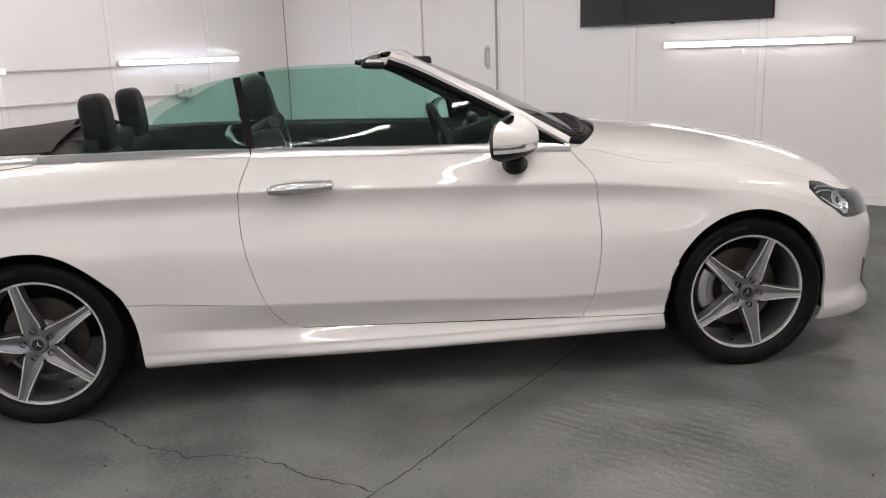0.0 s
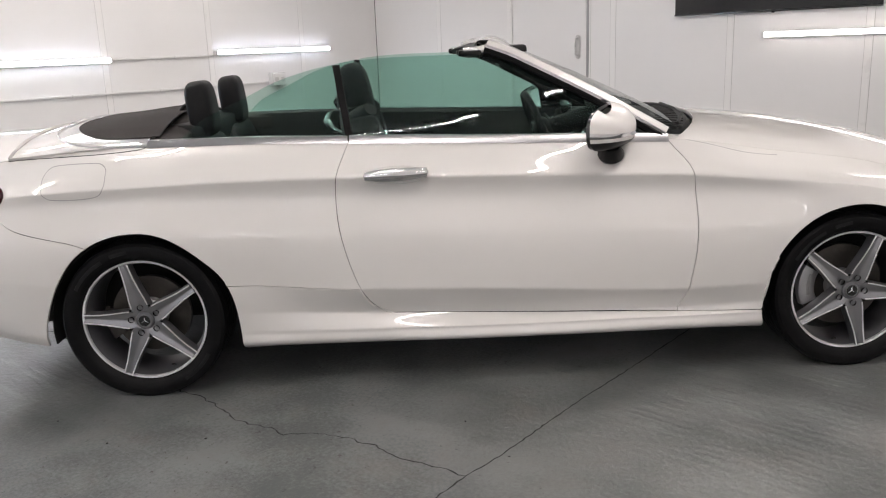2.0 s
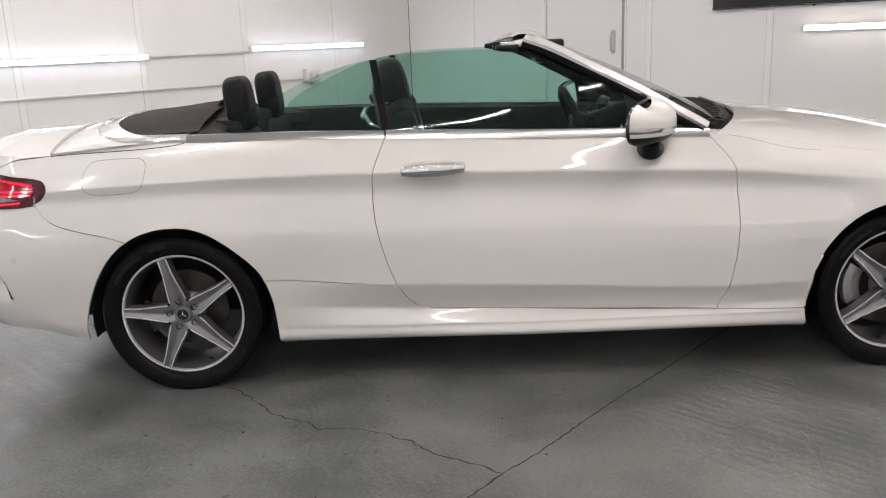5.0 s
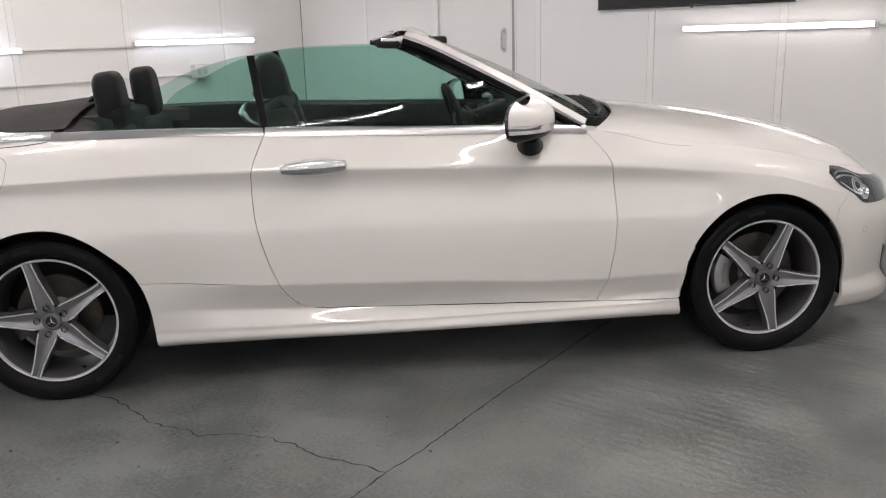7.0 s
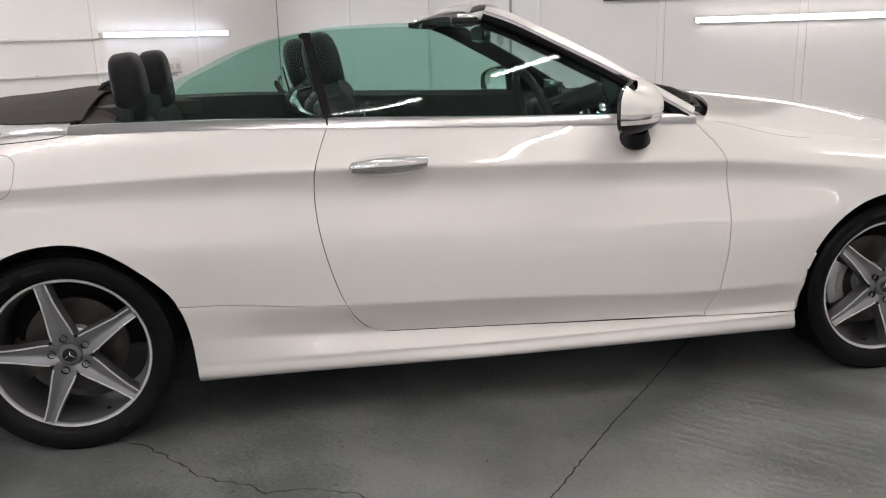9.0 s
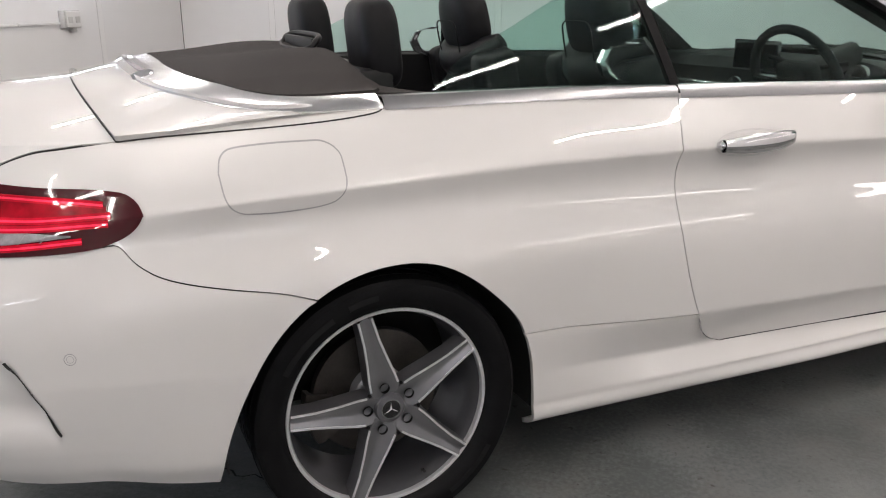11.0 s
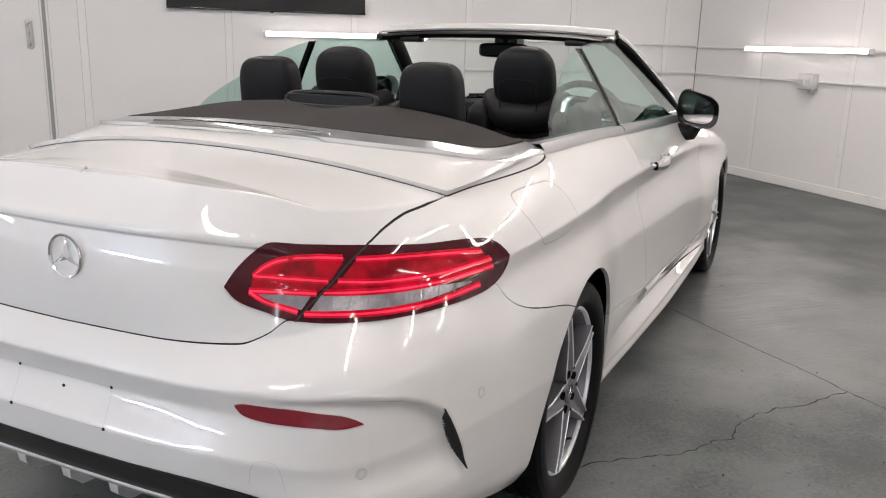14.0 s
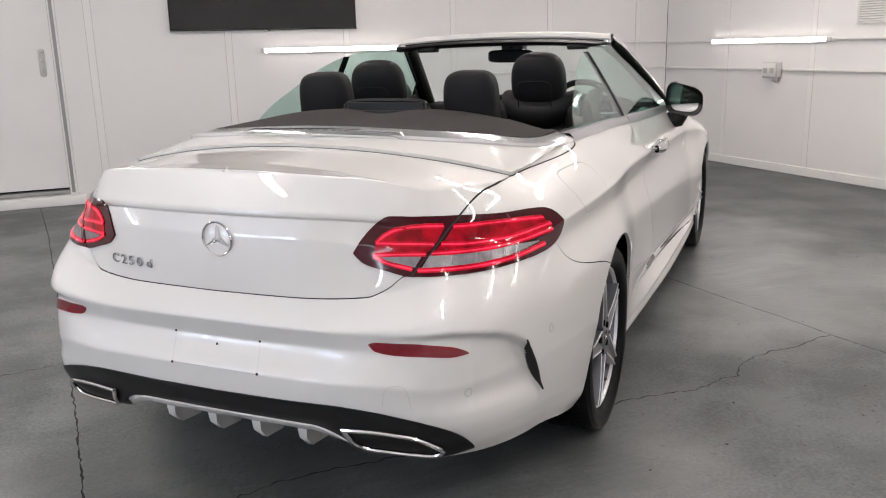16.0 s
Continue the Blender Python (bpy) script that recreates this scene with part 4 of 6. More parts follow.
def spoke_body():
    """Grey trough of a spoke along +x: a shallow V between its two edges, with flanks going back to the barrel."""
    rows = []
    for x, hw, y in SPOKE:
        rows.append([(x, y + 0.034, -hw - 0.001), (x, y - 0.006, -hw), (x, y - 0.0135, -hw + 0.001), (x, y - 0.0128, -hw + EDGE_W), (x, y - 0.005, -hw * .25), (x, y - 0.004, 0),
                     (x, y - 0.005, hw * .25), (x, y - 0.0128, hw - EDGE_W), (x, y - 0.0135, hw - 0.001), (x, y - 0.006, hw), (x, y + 0.034, hw + 0.001)])
    return sheet(rows)


def spoke_edge(sgn):
    rows = []
    for x, hw, y in SPOKE[1:]:
        a, b = sgn * hw, sgn * (hw - EDGE_W)
        rows.append([(x, y - 0.0125, a), (x, y - 0.0148, a - sgn * .0006), (x, y - 0.0148, b + sgn * .0006), (x, y - 0.0125, b)])
    return sheet(rows)


def star_mark(r, root, tip, y, depth=0.0015):
    """Three tapering arms, as a plain raised shape in the x-z plane facing -y."""
    bm = bmesh.new()
    c0 = bm.verts.new((0, y - depth * 1.6, 0))
    rim = []
    for k in range(3):
        a = radians(90 + 120 * k)
        rim.append(bm.verts.new((r * math.cos(a), y - depth * .4, r * math.sin(a))))
        a += radians(60)
        rim.append(bm.verts.new((root * .62 * math.cos(a), y, root * .62 * math.sin(a))))
    for i in range(6):
        bm.faces.new((c0, rim[i], rim[(i + 1) % 6]))
    return bm


wheel(pose(-1.42, -0.8335, 0.318), 32, False)
wheel(pose(1.428, -0.8335, 0.318), -5, True)
wheel(pose(-1.42, 0.8735, 0.318, 0, 0, 180), 20, False)
wheel(pose(1.428, 0.8735, 0.318, 0, 0, 180), 50, True)


# ---------------------------------------------------------------- lamps and fittings on the skin
def groove(name, line, parent, width=0.0035, closed=False, material=DARK, out=0.0007, side=-1, n=None):
    """A narrow dark joint that follows the skin along domain points."""
    p = np.array(line, float)
    if closed:
        p = np.vstack([p, p[:1]])
    p = resample(p, n or max(12, len(p) * 6))
    t = np.gradient(p, axis=0)
    t /= np.maximum(np.hypot(t[:, 0], t[:, 1]), 1e-9)[:, None]
    nrm = np.stack([-t[:, 1], t[:, 0]], -1) * width / 2
    g = np.stack([p - nrm, p + nrm])
    q = skin(g[..., 0], g[..., 1], out)
    if side > 0:
        q = q * np.array([1, -1, 1])
    return part(name, sheet(q.tolist()), material, parent)


def patch(name, bottom, top, parent, material, out, nu=40, nv=10, depth=0.006, label="", side=-1):
    """A raised piece on the skin between two domain lines that meet at their ends."""
    g = coons(bottom, top, [bottom[0], top[0]], [bottom[-1], top[-1]], nu, nv)
    return panel(name, [g], parent, side, label, material, out, depth)


def pad_end(x, y, z):
    """Rounded foot that carries one end of a door handle."""
    bm = bmesh.new()
    bmesh.ops.create_uvsphere(bm, u_segments=16, v_segments=8, radius=1, matrix=Matrix.Translation((x, y, z)) @ Matrix.Diagonal((.017, .018, .013, 1)))
    return bm


def band(name, line, width, parent, material, out, side=-1, label="", n=40):
    """A flat strip of some width along a domain line."""
    p = resample(line, n)
    t = np.gradient(p, axis=0)
    t /= np.maximum(np.hypot(t[:, 0], t[:, 1]), 1e-9)[:, None]
    w = np.stack([-t[:, 1], t[:, 0]], -1)
    rows = []
    for k, o in ((-.5, -.002), (-.42, 0), (.42, 0), (.5, -.002)):
        q = p + w * width * k
        rows.append(skin(q[:, 0], q[:, 1], out + o))
    g = np.stack(rows)
    if side > 0:
        g = g * np.array([1, -1, 1])
    return part(name, sheet(g.tolist(), flip=side > 0), material, parent, label)


LAMP_TOP = smooth_line([(-2.711, .811), (-2.684, .850), (-2.640, .888), (-2.612, .901), (-2.50, .895), (-2.344, .890), (-2.155, .880), (-1.963, .870), (-1.930, .852), (-1.920, .831)], 70)
LAMP_LOW = smooth_line([(-2.711, .811), (-2.683, .786), (-2.618, .767), (-2.541, .751), (-2.37, .755), (-2.19, .761), (-2.05, .768), (-1.971, .786), (-1.935, .808), (-1.920, .831)], 70)
for side in (-1, 1):
    reach = lambda line: [(u - (.034 * min(1.0, max(0.0, (-2.42 - u) / .25)) if side > 0 else 0.0), z) for u, z in line]
    lamp = patch("tail_lamp", reach(LAMP_LOW.tolist()), reach(LAMP_TOP.tolist()), car, REDDEEP, 0.006, 80, 20, 0.012, "dark red tail lamp with bright red light lines", side)
    # red fields and clear reversing windows, each on both sides of the lid joint
    for name, low, top, material in (
            ("red_lens", [(-2.642, .837), (-2.568, .834), (-2.455, .828)], [(-2.642, .840), (-2.583, .864), (-2.50, .870), (-2.415, .868)], RED),
            ("red_lens", [(-2.648, .809), (-2.583, .808), (-2.488, .807)], [(-2.648, .830), (-2.568, .829), (-2.460, .825)], RED),
            ("red_lens", [(-2.430, .828), (-2.306, .823), (-2.159, .824), (-1.995, .834)], [(-2.385, .862), (-2.229, .860), (-2.121, .855), (-1.995, .847)], RED),
            ("red_lens", [(-2.468, .808), (-2.344, .807), (-2.167, .810), (-2.00, .819)], [(-2.440, .824), (-2.306, .819), (-2.159, .820), (-1.995, .829)], RED),
            ("clear_lens", [(-2.637, .801), (-2.591, .784), (-2.529, .774)], [(-2.637, .803), (-2.583, .803), (-2.505, .802)], LAMPCLEAR),
            ("clear_lens", [(-2.508, .773), (-2.375, .774), (-2.213, .781), (-2.067, .795)], [(-2.480, .802), (-2.344, .800), (-2.175, .803), (-2.067, .798)], LAMPCLEAR)):
        patch(name, reach(low), reach(top), lamp, material, 0.0078, 40, 8, 0.002, "", side)
    for u in np.linspace(-2.46, -2.13, 8):
        band("lens_rib", [(u, .778 + (u + 2.46) * .02), (u + .012, .800)], 0.0025, lamp, LAMPCLEAR, 0.0090, side, "", 6)
    for line in ([(-2.645, .836), (-2.622, .853), (-2.583, .867), (-2.529, .872), (-2.421, .869)], [(-2.645, .836), (-2.568, .833), (-2.462, .827)],
                 [(-2.652, .807), (-2.583, .807), (-2.492, .805)], [(-2.652, .805), (-2.614, .787), (-2.537, .770)],
                 [(-2.383, .865), (-2.229, .862), (-2.121, .857), (-2.000, .849)], [(-2.437, .826), (-2.306, .821), (-2.159, .822), (-1.985, .832)],
                 [(-2.475, .806), (-2.344, .805), (-2.167, .808), (-1.99, .818)], [(-2.521, .767), (-2.375, .769), (-2.221, .774), (-2.044, .787)]):
        band("light_halo", smooth_line(reach(line), 30), 0.0125, lamp, REDHALO, 0.0092, side)
        band("light_line", smooth_line(reach(line), 30), 0.0040, lamp, REDGLOW, 0.0100, side)
    groove("lamp_joint", smooth_line([(-2.344, .891), (-2.403, .861), (-2.463, .817), (-2.514, .779), (-2.541, .752)], 40), lamp, 0.0048, False, DARK, 0.0108, side)
    # reflector in the bumper
    rl = smooth_line([(-2.654, .594), (-2.640, .578), (-2.60, .5715), (-2.498, .568), (-2.43, .561), (-2.391, .5635)], 30)
    rt = smooth_line([(-2.654, .597), (-2.634, .602), (-2.553, .602), (-2.44, .588), (-2.41, .577), (-2.391, .566)], 30)
    patch("bumper_reflector", rl.tolist(), rt.tolist(), car, REFLECT, 0.003, 40, 8, 0.006, "red reflector in the bumper", side)
    # bumper side vent: a sharp black slot
    zs = np.linspace(.398, .566, 30)
    ur = np.interp(zs, SLOT_Z, SLOT_U) + .0015
    ul = ur - .016 * np.sin(np.pi * np.linspace(0.02, .98, 30)) ** .8
    er, el = skin(ur, zs, .0008), skin(ul, zs, .002)
    lift = skin(ur, zs, 1.0) - skin(ur, zs, 0.0)
    g = np.stack([er * (1 - q) + el * q + lift * (.007 * math.sin(math.pi * q)) for q in np.linspace(0, 1, 8)]) * np.array([1, -side, 1])
    part("bumper_slot", sheet(g.tolist()), DARK, car, "narrow black bumper slot")
    # parking sensors
    for u, z in ((-2.396, .460), (-2.085, .564)):
        for r, w in ((.0115, .0016), (.0070, .0010)):
            ring = [(u + r * math.cos(a), z + r * math.sin(a)) for a in np.linspace(0, 2 * math.pi, 25)]
            groove("parking_sensor", ring, car, w, False, STEELGREY, 0.0008, side, 48)
    ring = [(ux(1.93) + .013 * math.cos(a), .50 + .013 * math.sin(a)) for a in np.linspace(0, 2 * math.pi, 25)]
    groove("parking_sensor", ring, car, 0.0022, False, STEELGREY, 0.0008, side, 48)
    fl = smooth_line([(uf(-.74), .40), (uf(-.72), .33), (uf(-.68), .25), (uf(-.63), .215)], 16)
    ft = smooth_line([(uf(-.74), .40), (uf(-.68), .36), (uf(-.64), .28), (uf(-.63), .215)], 16)
    patch("front_slot", fl.tolist(), ft.tolist(), car, GLOSSBLACK, 0.003, 20, 6, 0.006, "black slot in the front bumper", side)
    # door handle
    HX, HZ = -.392, .862
    # no hollow is cut: two thin grey rings draw the cup's shading
    for r, w in ((1.0, .0014), (.93, .0010)):
        cup = [(HX + .126 * r * math.cos(a), HZ - .003 + .034 * r * math.sin(a)) for a in np.linspace(0, 2 * math.pi, 41)]
        groove("handle_cup", cup, car, w, False, GAP, 0.0005, side, 80)
    rows = []
    for k in range(25):
        t = k / 24
        x = HX - .120 + .240 * t
        lift = .006 + .034 * min(1.0, math.sin(math.pi * (.06 + .88 * t)) ** .5)
        tall = .007 + .0195 * math.sin(math.pi * (.08 + .80 * t)) ** .5
        c = skin(np.array([ux(x)]), np.array([HZ]), lift)[0]
        z0 = HZ + .001 + .007 * t
        rows.append([(c[0], -side * (c[1] + .0105 * math.cos(a)), z0 + tall * (math.copysign(abs(math.sin(a)) ** .8, math.sin(a)))) for a in np.linspace(0, 2 * math.pi, 17)])
    grip = part("door_handle", sheet(rows), CHROME, car, "chrome pull handle")
    for t in (.04, .96):
        c = skin(np.array([ux(HX - .120 + .240 * t)]), np.array([HZ]), .010)[0]
        part("handle_end", pad_end(c[0], -side * c[1], HZ + .002 + .006 * t), CHROME, grip)
    # headlight: black housing, two projector bowls, light blades, glossy clear cover
    hl = smooth_line([(ux(1.700), .745), (ux(1.735), .70), (ux(1.805), .655), (ux(1.895), .61), (uf(-.66), .598)], 30)
    ht = smooth_line([(ux(1.700), .745), (ux(1.735), .766), (ux(1.805), .757), (ux(1.895), .727), (uf(-.66), .69)], 30)
    head = patch("headlamp", hl.tolist(), ht.tolist(), car, GLOSSBLACK, 0.003, 40, 16, 0.008, "clear headlamp in a black housing", side)
    for u, z, r in ((ux(1.835), .685, .030), (ux(1.915), .655, .026)):
        for k, w, material, out in ((1.0, .009, CHROME, .0046), (.62, .006, SATIN, .0050)):
            ring = [(u + r * k * math.cos(a), z + r * k * math.sin(a)) for a in np.linspace(0, 2 * math.pi, 33)]
            groove("projector_ring", ring, head, w, False, material, out, side, 48)
    for dz in (0.0, .016):
        band("lamp_blade", smooth_line([(ux(1.722), .738 - dz), (ux(1.755), .745 - dz), (ux(1.82), .738 - dz), (ux(1.90), .710 - dz)], 16), .007, head, CHROME, .0052, side)
    band("lamp_blade", smooth_line([(ux(1.745), .705), (ux(1.80), .668), (ux(1.87), .632)], 12), .006, head, SATIN, .0052, side)
    hl2 = smooth_line([(ux(1.708), .744), (ux(1.741), .704), (ux(1.81), .661), (ux(1.895), .617), (uf(-.67), .605)], 30)
    ht2 = smooth_line([(ux(1.708), .746), (ux(1.741), .761), (ux(1.81), .751), (ux(1.895), .721), (uf(-.67), .684)], 30)
    patch("headlamp_lens", hl2.tolist(), ht2.tolist(), head, LAMPGLASS, 0.010, 40, 14, 0.003, "clear lens", side)

    # bonnet shut line over the wing
    groove("bonnet_joint", smooth_line([(.757, float(zline(10, .757)) - .0004), (.790, .9385), (.825, .931), (.868, .920), (.926, .904), (.985, .890), (1.055, .880), (1.11, .875)], 40), car, 0.0019, False, STEELGREY, 0.0008, side, 60)

    # joint between the quarter panel and the panel over the hood
    z0 = float(zline(10, U_SEAM))
    groove("deck_joint", smooth_line([(-1.978, z0 - .002), (-1.90, .9565), (-1.851, .959), (-1.743, .9635), (-1.597, .970), (-1.50, .9755), (-1.43, .981), (-1.39, .986), (-1.376, .991), (-1.372, .9955)], 80), car, 0.0028, False, DARK, 0.0008, side, 120)
    groove("lid_joint", LID_SEAM, car, 0.0055, False, DARK, -0.004, side, 120)
part("lid_joint", tube(bmesh.new(), [tuple(p - np.array([0, 0, .0075])) for p in deck(np.full(61, U_SEAM - .0005), np.linspace(-1, 1, 61), BOW)], .006, 8), DARK, car)

# fuel flap, right side only
flap = [(ux(-1.765), .895), (ux(-1.758), .918), (ux(-1.737), .934), (ux(-1.690), .9395), (ux(-1.613), .943), (ux(-1.550), .9435), (ux(-1.521), .934), (ux(-1.507), .912),
        (ux(-1.507), .875), (ux(-1.519), .842), (ux(-1.540), .826), (ux(-1.584), .818), (ux(-1.661), .8145), (ux(-1.720), .817), (ux(-1.747), .83), (ux(-1.760), .855)]
groove("fuel_flap_joint", smooth_line(flap + [flap[0]], 120), car, 0.0032, False, STEELGREY, 0.0006, -1, 120)
# tow-eye cover
groove("tow_cover_joint", smooth_line([(-2.621, .438), (-2.614, .478), (-2.602, .493), (-2.584, .496), (-2.566, .492), (-2.557, .478), (-2.547, .432)], 40), car, 0.0014, False, GAP, 0.0008)

# number plate mount: bare painted recess with four screw holes and a faint outline
def across(y, z):
    y -= AXIS
    u = uy(AXIS - abs(y))
    return (u if y <= 0 else 2 * UT - u, z)


plate = [(.15, .566), (-.128, .566), (-.138, .489), (.140, .489)]
for a, b in zip(plate, plate[1:] + plate[:1]):
    groove("plate_outline", [across(a[0] + (b[0] - a[0]) * k / 12, a[1] + (b[1] - a[1]) * k / 12) for k in range(13)], car, 0.0016, False, GAP, 0.0006)
for y, z in plate + [(.008, .545)]:
    p = skin(*[np.array([v]) for v in across(y, z)], .001)[0]
    h = part("screw_hole", lathe(bmesh.new(), [(0.0001, -0.001), (0.0035, -0.001), (0.004, 0.001)], 10, "x"), BLACK, car)
    h.matrix_local = Matrix.Translation(p)

# black lower insert of the bumper, diffuser and tail pipes
for side in (-1, 1):
    top = [across(y, z) for y, z in ((AXIS, .4225), (-.20, .425), (-.362, .428), (-.46, .420), (-.53, .407), (-.63, .375), (-.682, .332), (-.71, .292))]
    low = [across(y, z) for y, z in ((AXIS, .349), (-.20, .350), (-.29, .349), (-.34, .330), (-.40, .275), (-.50, .262), (-.62, .262), (-.71, .284))]
    patch("bumper_insert", smooth_line(low, 40).tolist(), smooth_line(top, 40).tolist(), car, BLACK, 0.004, 50, 12, 0.008, "matt black bumper insert", side)
    # exhaust trim: chrome frame round a dark opening
    loop = [(-.372, .345), (-.45, .349), (-.548, .342), (-.60, .318), (-.632, .284), (-.615, .268), (-.52, .266), (-.43, .272), (-.40, .295)]
    d = np.array([across(y, z + .012) for y, z in loop])
    d = smooth_line(np.vstack([d, d[:1]]), 60)
    q = skin(d[:, 0], d[:, 1], .012)
    if side > 0:
        q = q * np.array([1, -1, 1])
    bm = bmesh.new()
    tube(bm, [tuple(v) for v in q], .0065, 8, False)
    bmesh.ops.remove_doubles(bm, verts=bm.verts, dist=.0005)
    tip = part("exhaust_tip", bm, CHROME, car, "chrome exhaust trim round a dark outlet")
    c = q.mean(0)
    rings = [[tuple(v) for v in q], [tuple(c + (v - c) * .86 + np.array([.05, 0, .004])) for v in q], [tuple(c + (v - c) * .8 + np.array([.11, 0, .004])) for v in q]]
    part("exhaust_sleeve", sheet(rings), SATIN, tip)
    bm = bmesh.new()
    bm.faces.new([bm.verts.new(tuple(c + (v - c) * .97 + np.array([.035, 0, .0]))) for v in q[:-1]])
    part("exhaust_dark", bm, DARK, tip)
    # white blade under the insert
bl_top = [across(y, z) for y, z in ((.40, .276), (.34, .331), (.28, .350), (.15, .350), (AXIS, .349), (-.15, .350), (-.28, .350), (-.34, .331), (-.40, .276))]
bl_low = [across(y, z) for y, z in ((.40, .262), (.34, .300), (.28, .312), (.15, .312), (AXIS, .311), (-.15, .312), (-.28, .312), (-.34, .300), (-.40, .262))]
g = coons(smooth_line(bl_low, 60).tolist(), smooth_line(bl_top, 60).tolist(), [bl_low[0], bl_top[0]], [bl_low[-1], bl_top[-1]], 70, 8)
panel("diffuser", [g], car, -1, "white painted diffuser with small fins", PAINT, .010, .02)
for y in (-.225, -.075, .075, .225):
    p = skin(*[np.array([v]) for v in across(y, .305)], .0)[0]
    bm = bmesh.new()
    rows = []
    for k, (dx, z0, hw) in enumerate(((-.018, .318, .019), (-.013, .280, .015), (.02, .246, .010), (.10, .236, .009), (.14, .280, .013))):
        rows.append([(p[0] + dx, y - hw, .335), (p[0] + dx, y - hw * .8, z0), (p[0] + dx, y + hw * .8, z0), (p[0] + dx, y + hw, .335)])
    sheet(rows, bm)
    bm.faces.new([v for v in bm.verts][:4])
    part("diffuser_fin", bm, PAINT, car)

# boot badge and model lettering
bx = float(skin(np.array([UT]), np.array([.836]))[0][0])
badge = part("boot_badge", lathe(bmesh.new(), [(.0465, -.004), (.0485, -.0085), (.0465, -.011), (.0425, -.0095), (.0425, -.004)], 64, close=True), CHROME, car, "chrome ring badge with three arms")
badge.matrix_local = pose(bx + .004, -.018, .833, 0, 0, -90)
arms = part("badge_arms", star_mark(.0440, .016, .004, -.004, .005), CHROME, badge)
for i, (ch, y) in enumerate((("C", .405), ("2", .357), ("5", .322), ("0", .287), ("d", .249))):
    cu = bpy.data.curves.new("lettering", "FONT")
    cu.body, cu.size, cu.extrude, cu.bevel_depth = ch, .037 if ch != "d" else .033, .0022, .0006
    cu.resolution_u = 3
    tmp = bpy.data.objects.new("lettering", cu)
    me = bpy.data.meshes.new_from_object(tmp)
    bpy.data.objects.remove(tmp)
    me.materials.append(CHROME)
    p = skin(*[np.array([v]) for v in across(y, .742)], .0025)[0]
    q = skin(*[np.array([v]) for v in across(y - .03, .742)], .0025)[0]
    ob = part("badge_letter", me, CHROME, car, smooth=False)
    ang = math.degrees(math.atan2(q[1] - p[1], q[0] - p[0]))
    ob.matrix_local = pose(p[0], p[1], .735, 0, 0, ang) @ pose(0, 0, 0, 90, 0, 0) @ Matrix.Diagonal((1.40, 1, 1, 1))

# ---------------------------------------------------------------- bright trim along the belt
def belt_rail(u0, u1, side, name, n=50, low=-.010, h=.022, wide=0.0):
    u = np.linspace(u0, u1, n)
    z = zline(10, u)
    rows = []
    for dz, o in ((low, .0015), (low, .0045), (h * .55, .0035), (h, -.006), (h, -.030)):
        o = o - (wide * np.clip((-1.05 - u) / .32, 0, 1) if o < -.02 else 0.0)
        p = skin(u, z + min(dz, 0) - 1e-4, o)
        p[:, 2] = z + dz
        rows.append(p)
    g = np.stack(rows)
    if side > 0:
        g = g * np.array([1, -1, 1])
    return part(name, sheet(g.tolist()), TRIM, car, "brushed aluminium belt trim")


for side in (-1, 1):
    belt_rail(-.572, .686, side, "belt_trim")
    belt_rail(U_BELT + .0015, -.578, side, "belt_trim", 50, -.007, .020, .012)


rows = []
K = np.sign(np.linspace(-1, 1, 121)) * np.abs(np.linspace(-1, 1, 121)) ** 1.25
for half, x0, back, dz in ((.712, -1.372, -1.872, .000), (.7145, -1.372, -1.874, .005), (.708, -1.372, -1.864, .010), (.664, -1.372, -1.800, .026), (.650, -1.372, -1.780, .029), (.640, -1.372, -1.77, .012)):
    row = []
    for k in K:
        x, y = ring_curve(half, x0, back, k)
        xo, yo = ring_curve(.712, -1.372, -1.885, k)
        row.append((x, y, deck_z(max(xo, -1.93), yo * .985) + dz - (.011 if dz < .008 else .004) * abs(k) ** 6))
    rows.append(row)
part("hood_surround", sheet(rows), SATIN, car, "brushed aluminium surround of the hood cover")
# high brake light set into the surround
rows = []
for back, dz in ((-1.8755, .001), (-1.877, .008), (-1.858, .0175), (-1.832, .0215), (-1.822, .019)):
    row = []
    for k in np.linspace(-.185, .185, 40):
        f = min(1.0, (.185 - abs(k)) / .02)
        x, y = ring_curve(.69, -1.372, back, k)
        row.append((x, y, deck_z(-1.872, ring_curve(.69, -1.372, -1.872, k)[1] * .985) + dz * (.6 + .4 * f) + .0035 * f))
    rows.append(row)
hb = part("high_brake_light", sheet(rows), CHROME, car, "slim high-level brake light")
for k in np.linspace(-.155, .155, 30):
    x, y = ring_curve(.69, -1.372, -1.846, k)
    z = deck_z(-1.872, y * .985) + .0235
    part("brake_light_cell", box(bmesh.new(), (x - .010, y - .007, z - .004), (x + .010, y + .007, z), .001, 1), LAMPCLEAR, hb)

# canvas hood cover: a rear panel inside the surround and a front panel up to the seats
def belt_in(x):
    """Half-width and height of the belt line at x."""
    u = np.array([ux(x)])
    return abs(float(skin(u, zline(10, u) - 1e-4)[0][1])), float(zline(10, u)[0])


def crown(x, y):
    """Height of the cover's middle field."""
    hump = .016 * math.exp(-((abs(y) - .33) / .15) ** 2) * math.exp(-((x + 1.50) / .18) ** 2)
    return 1.086 + .012 * math.exp(-((x + 1.45) / .25) ** 2) - .022 * math.exp(-(y / .12) ** 2) - .045 * max(0.0, abs(y) / .62) ** 3 + hump


def ease_in(d, width):
    t = min(1.0, max(0.0, d / width))
    return t ** 1.05


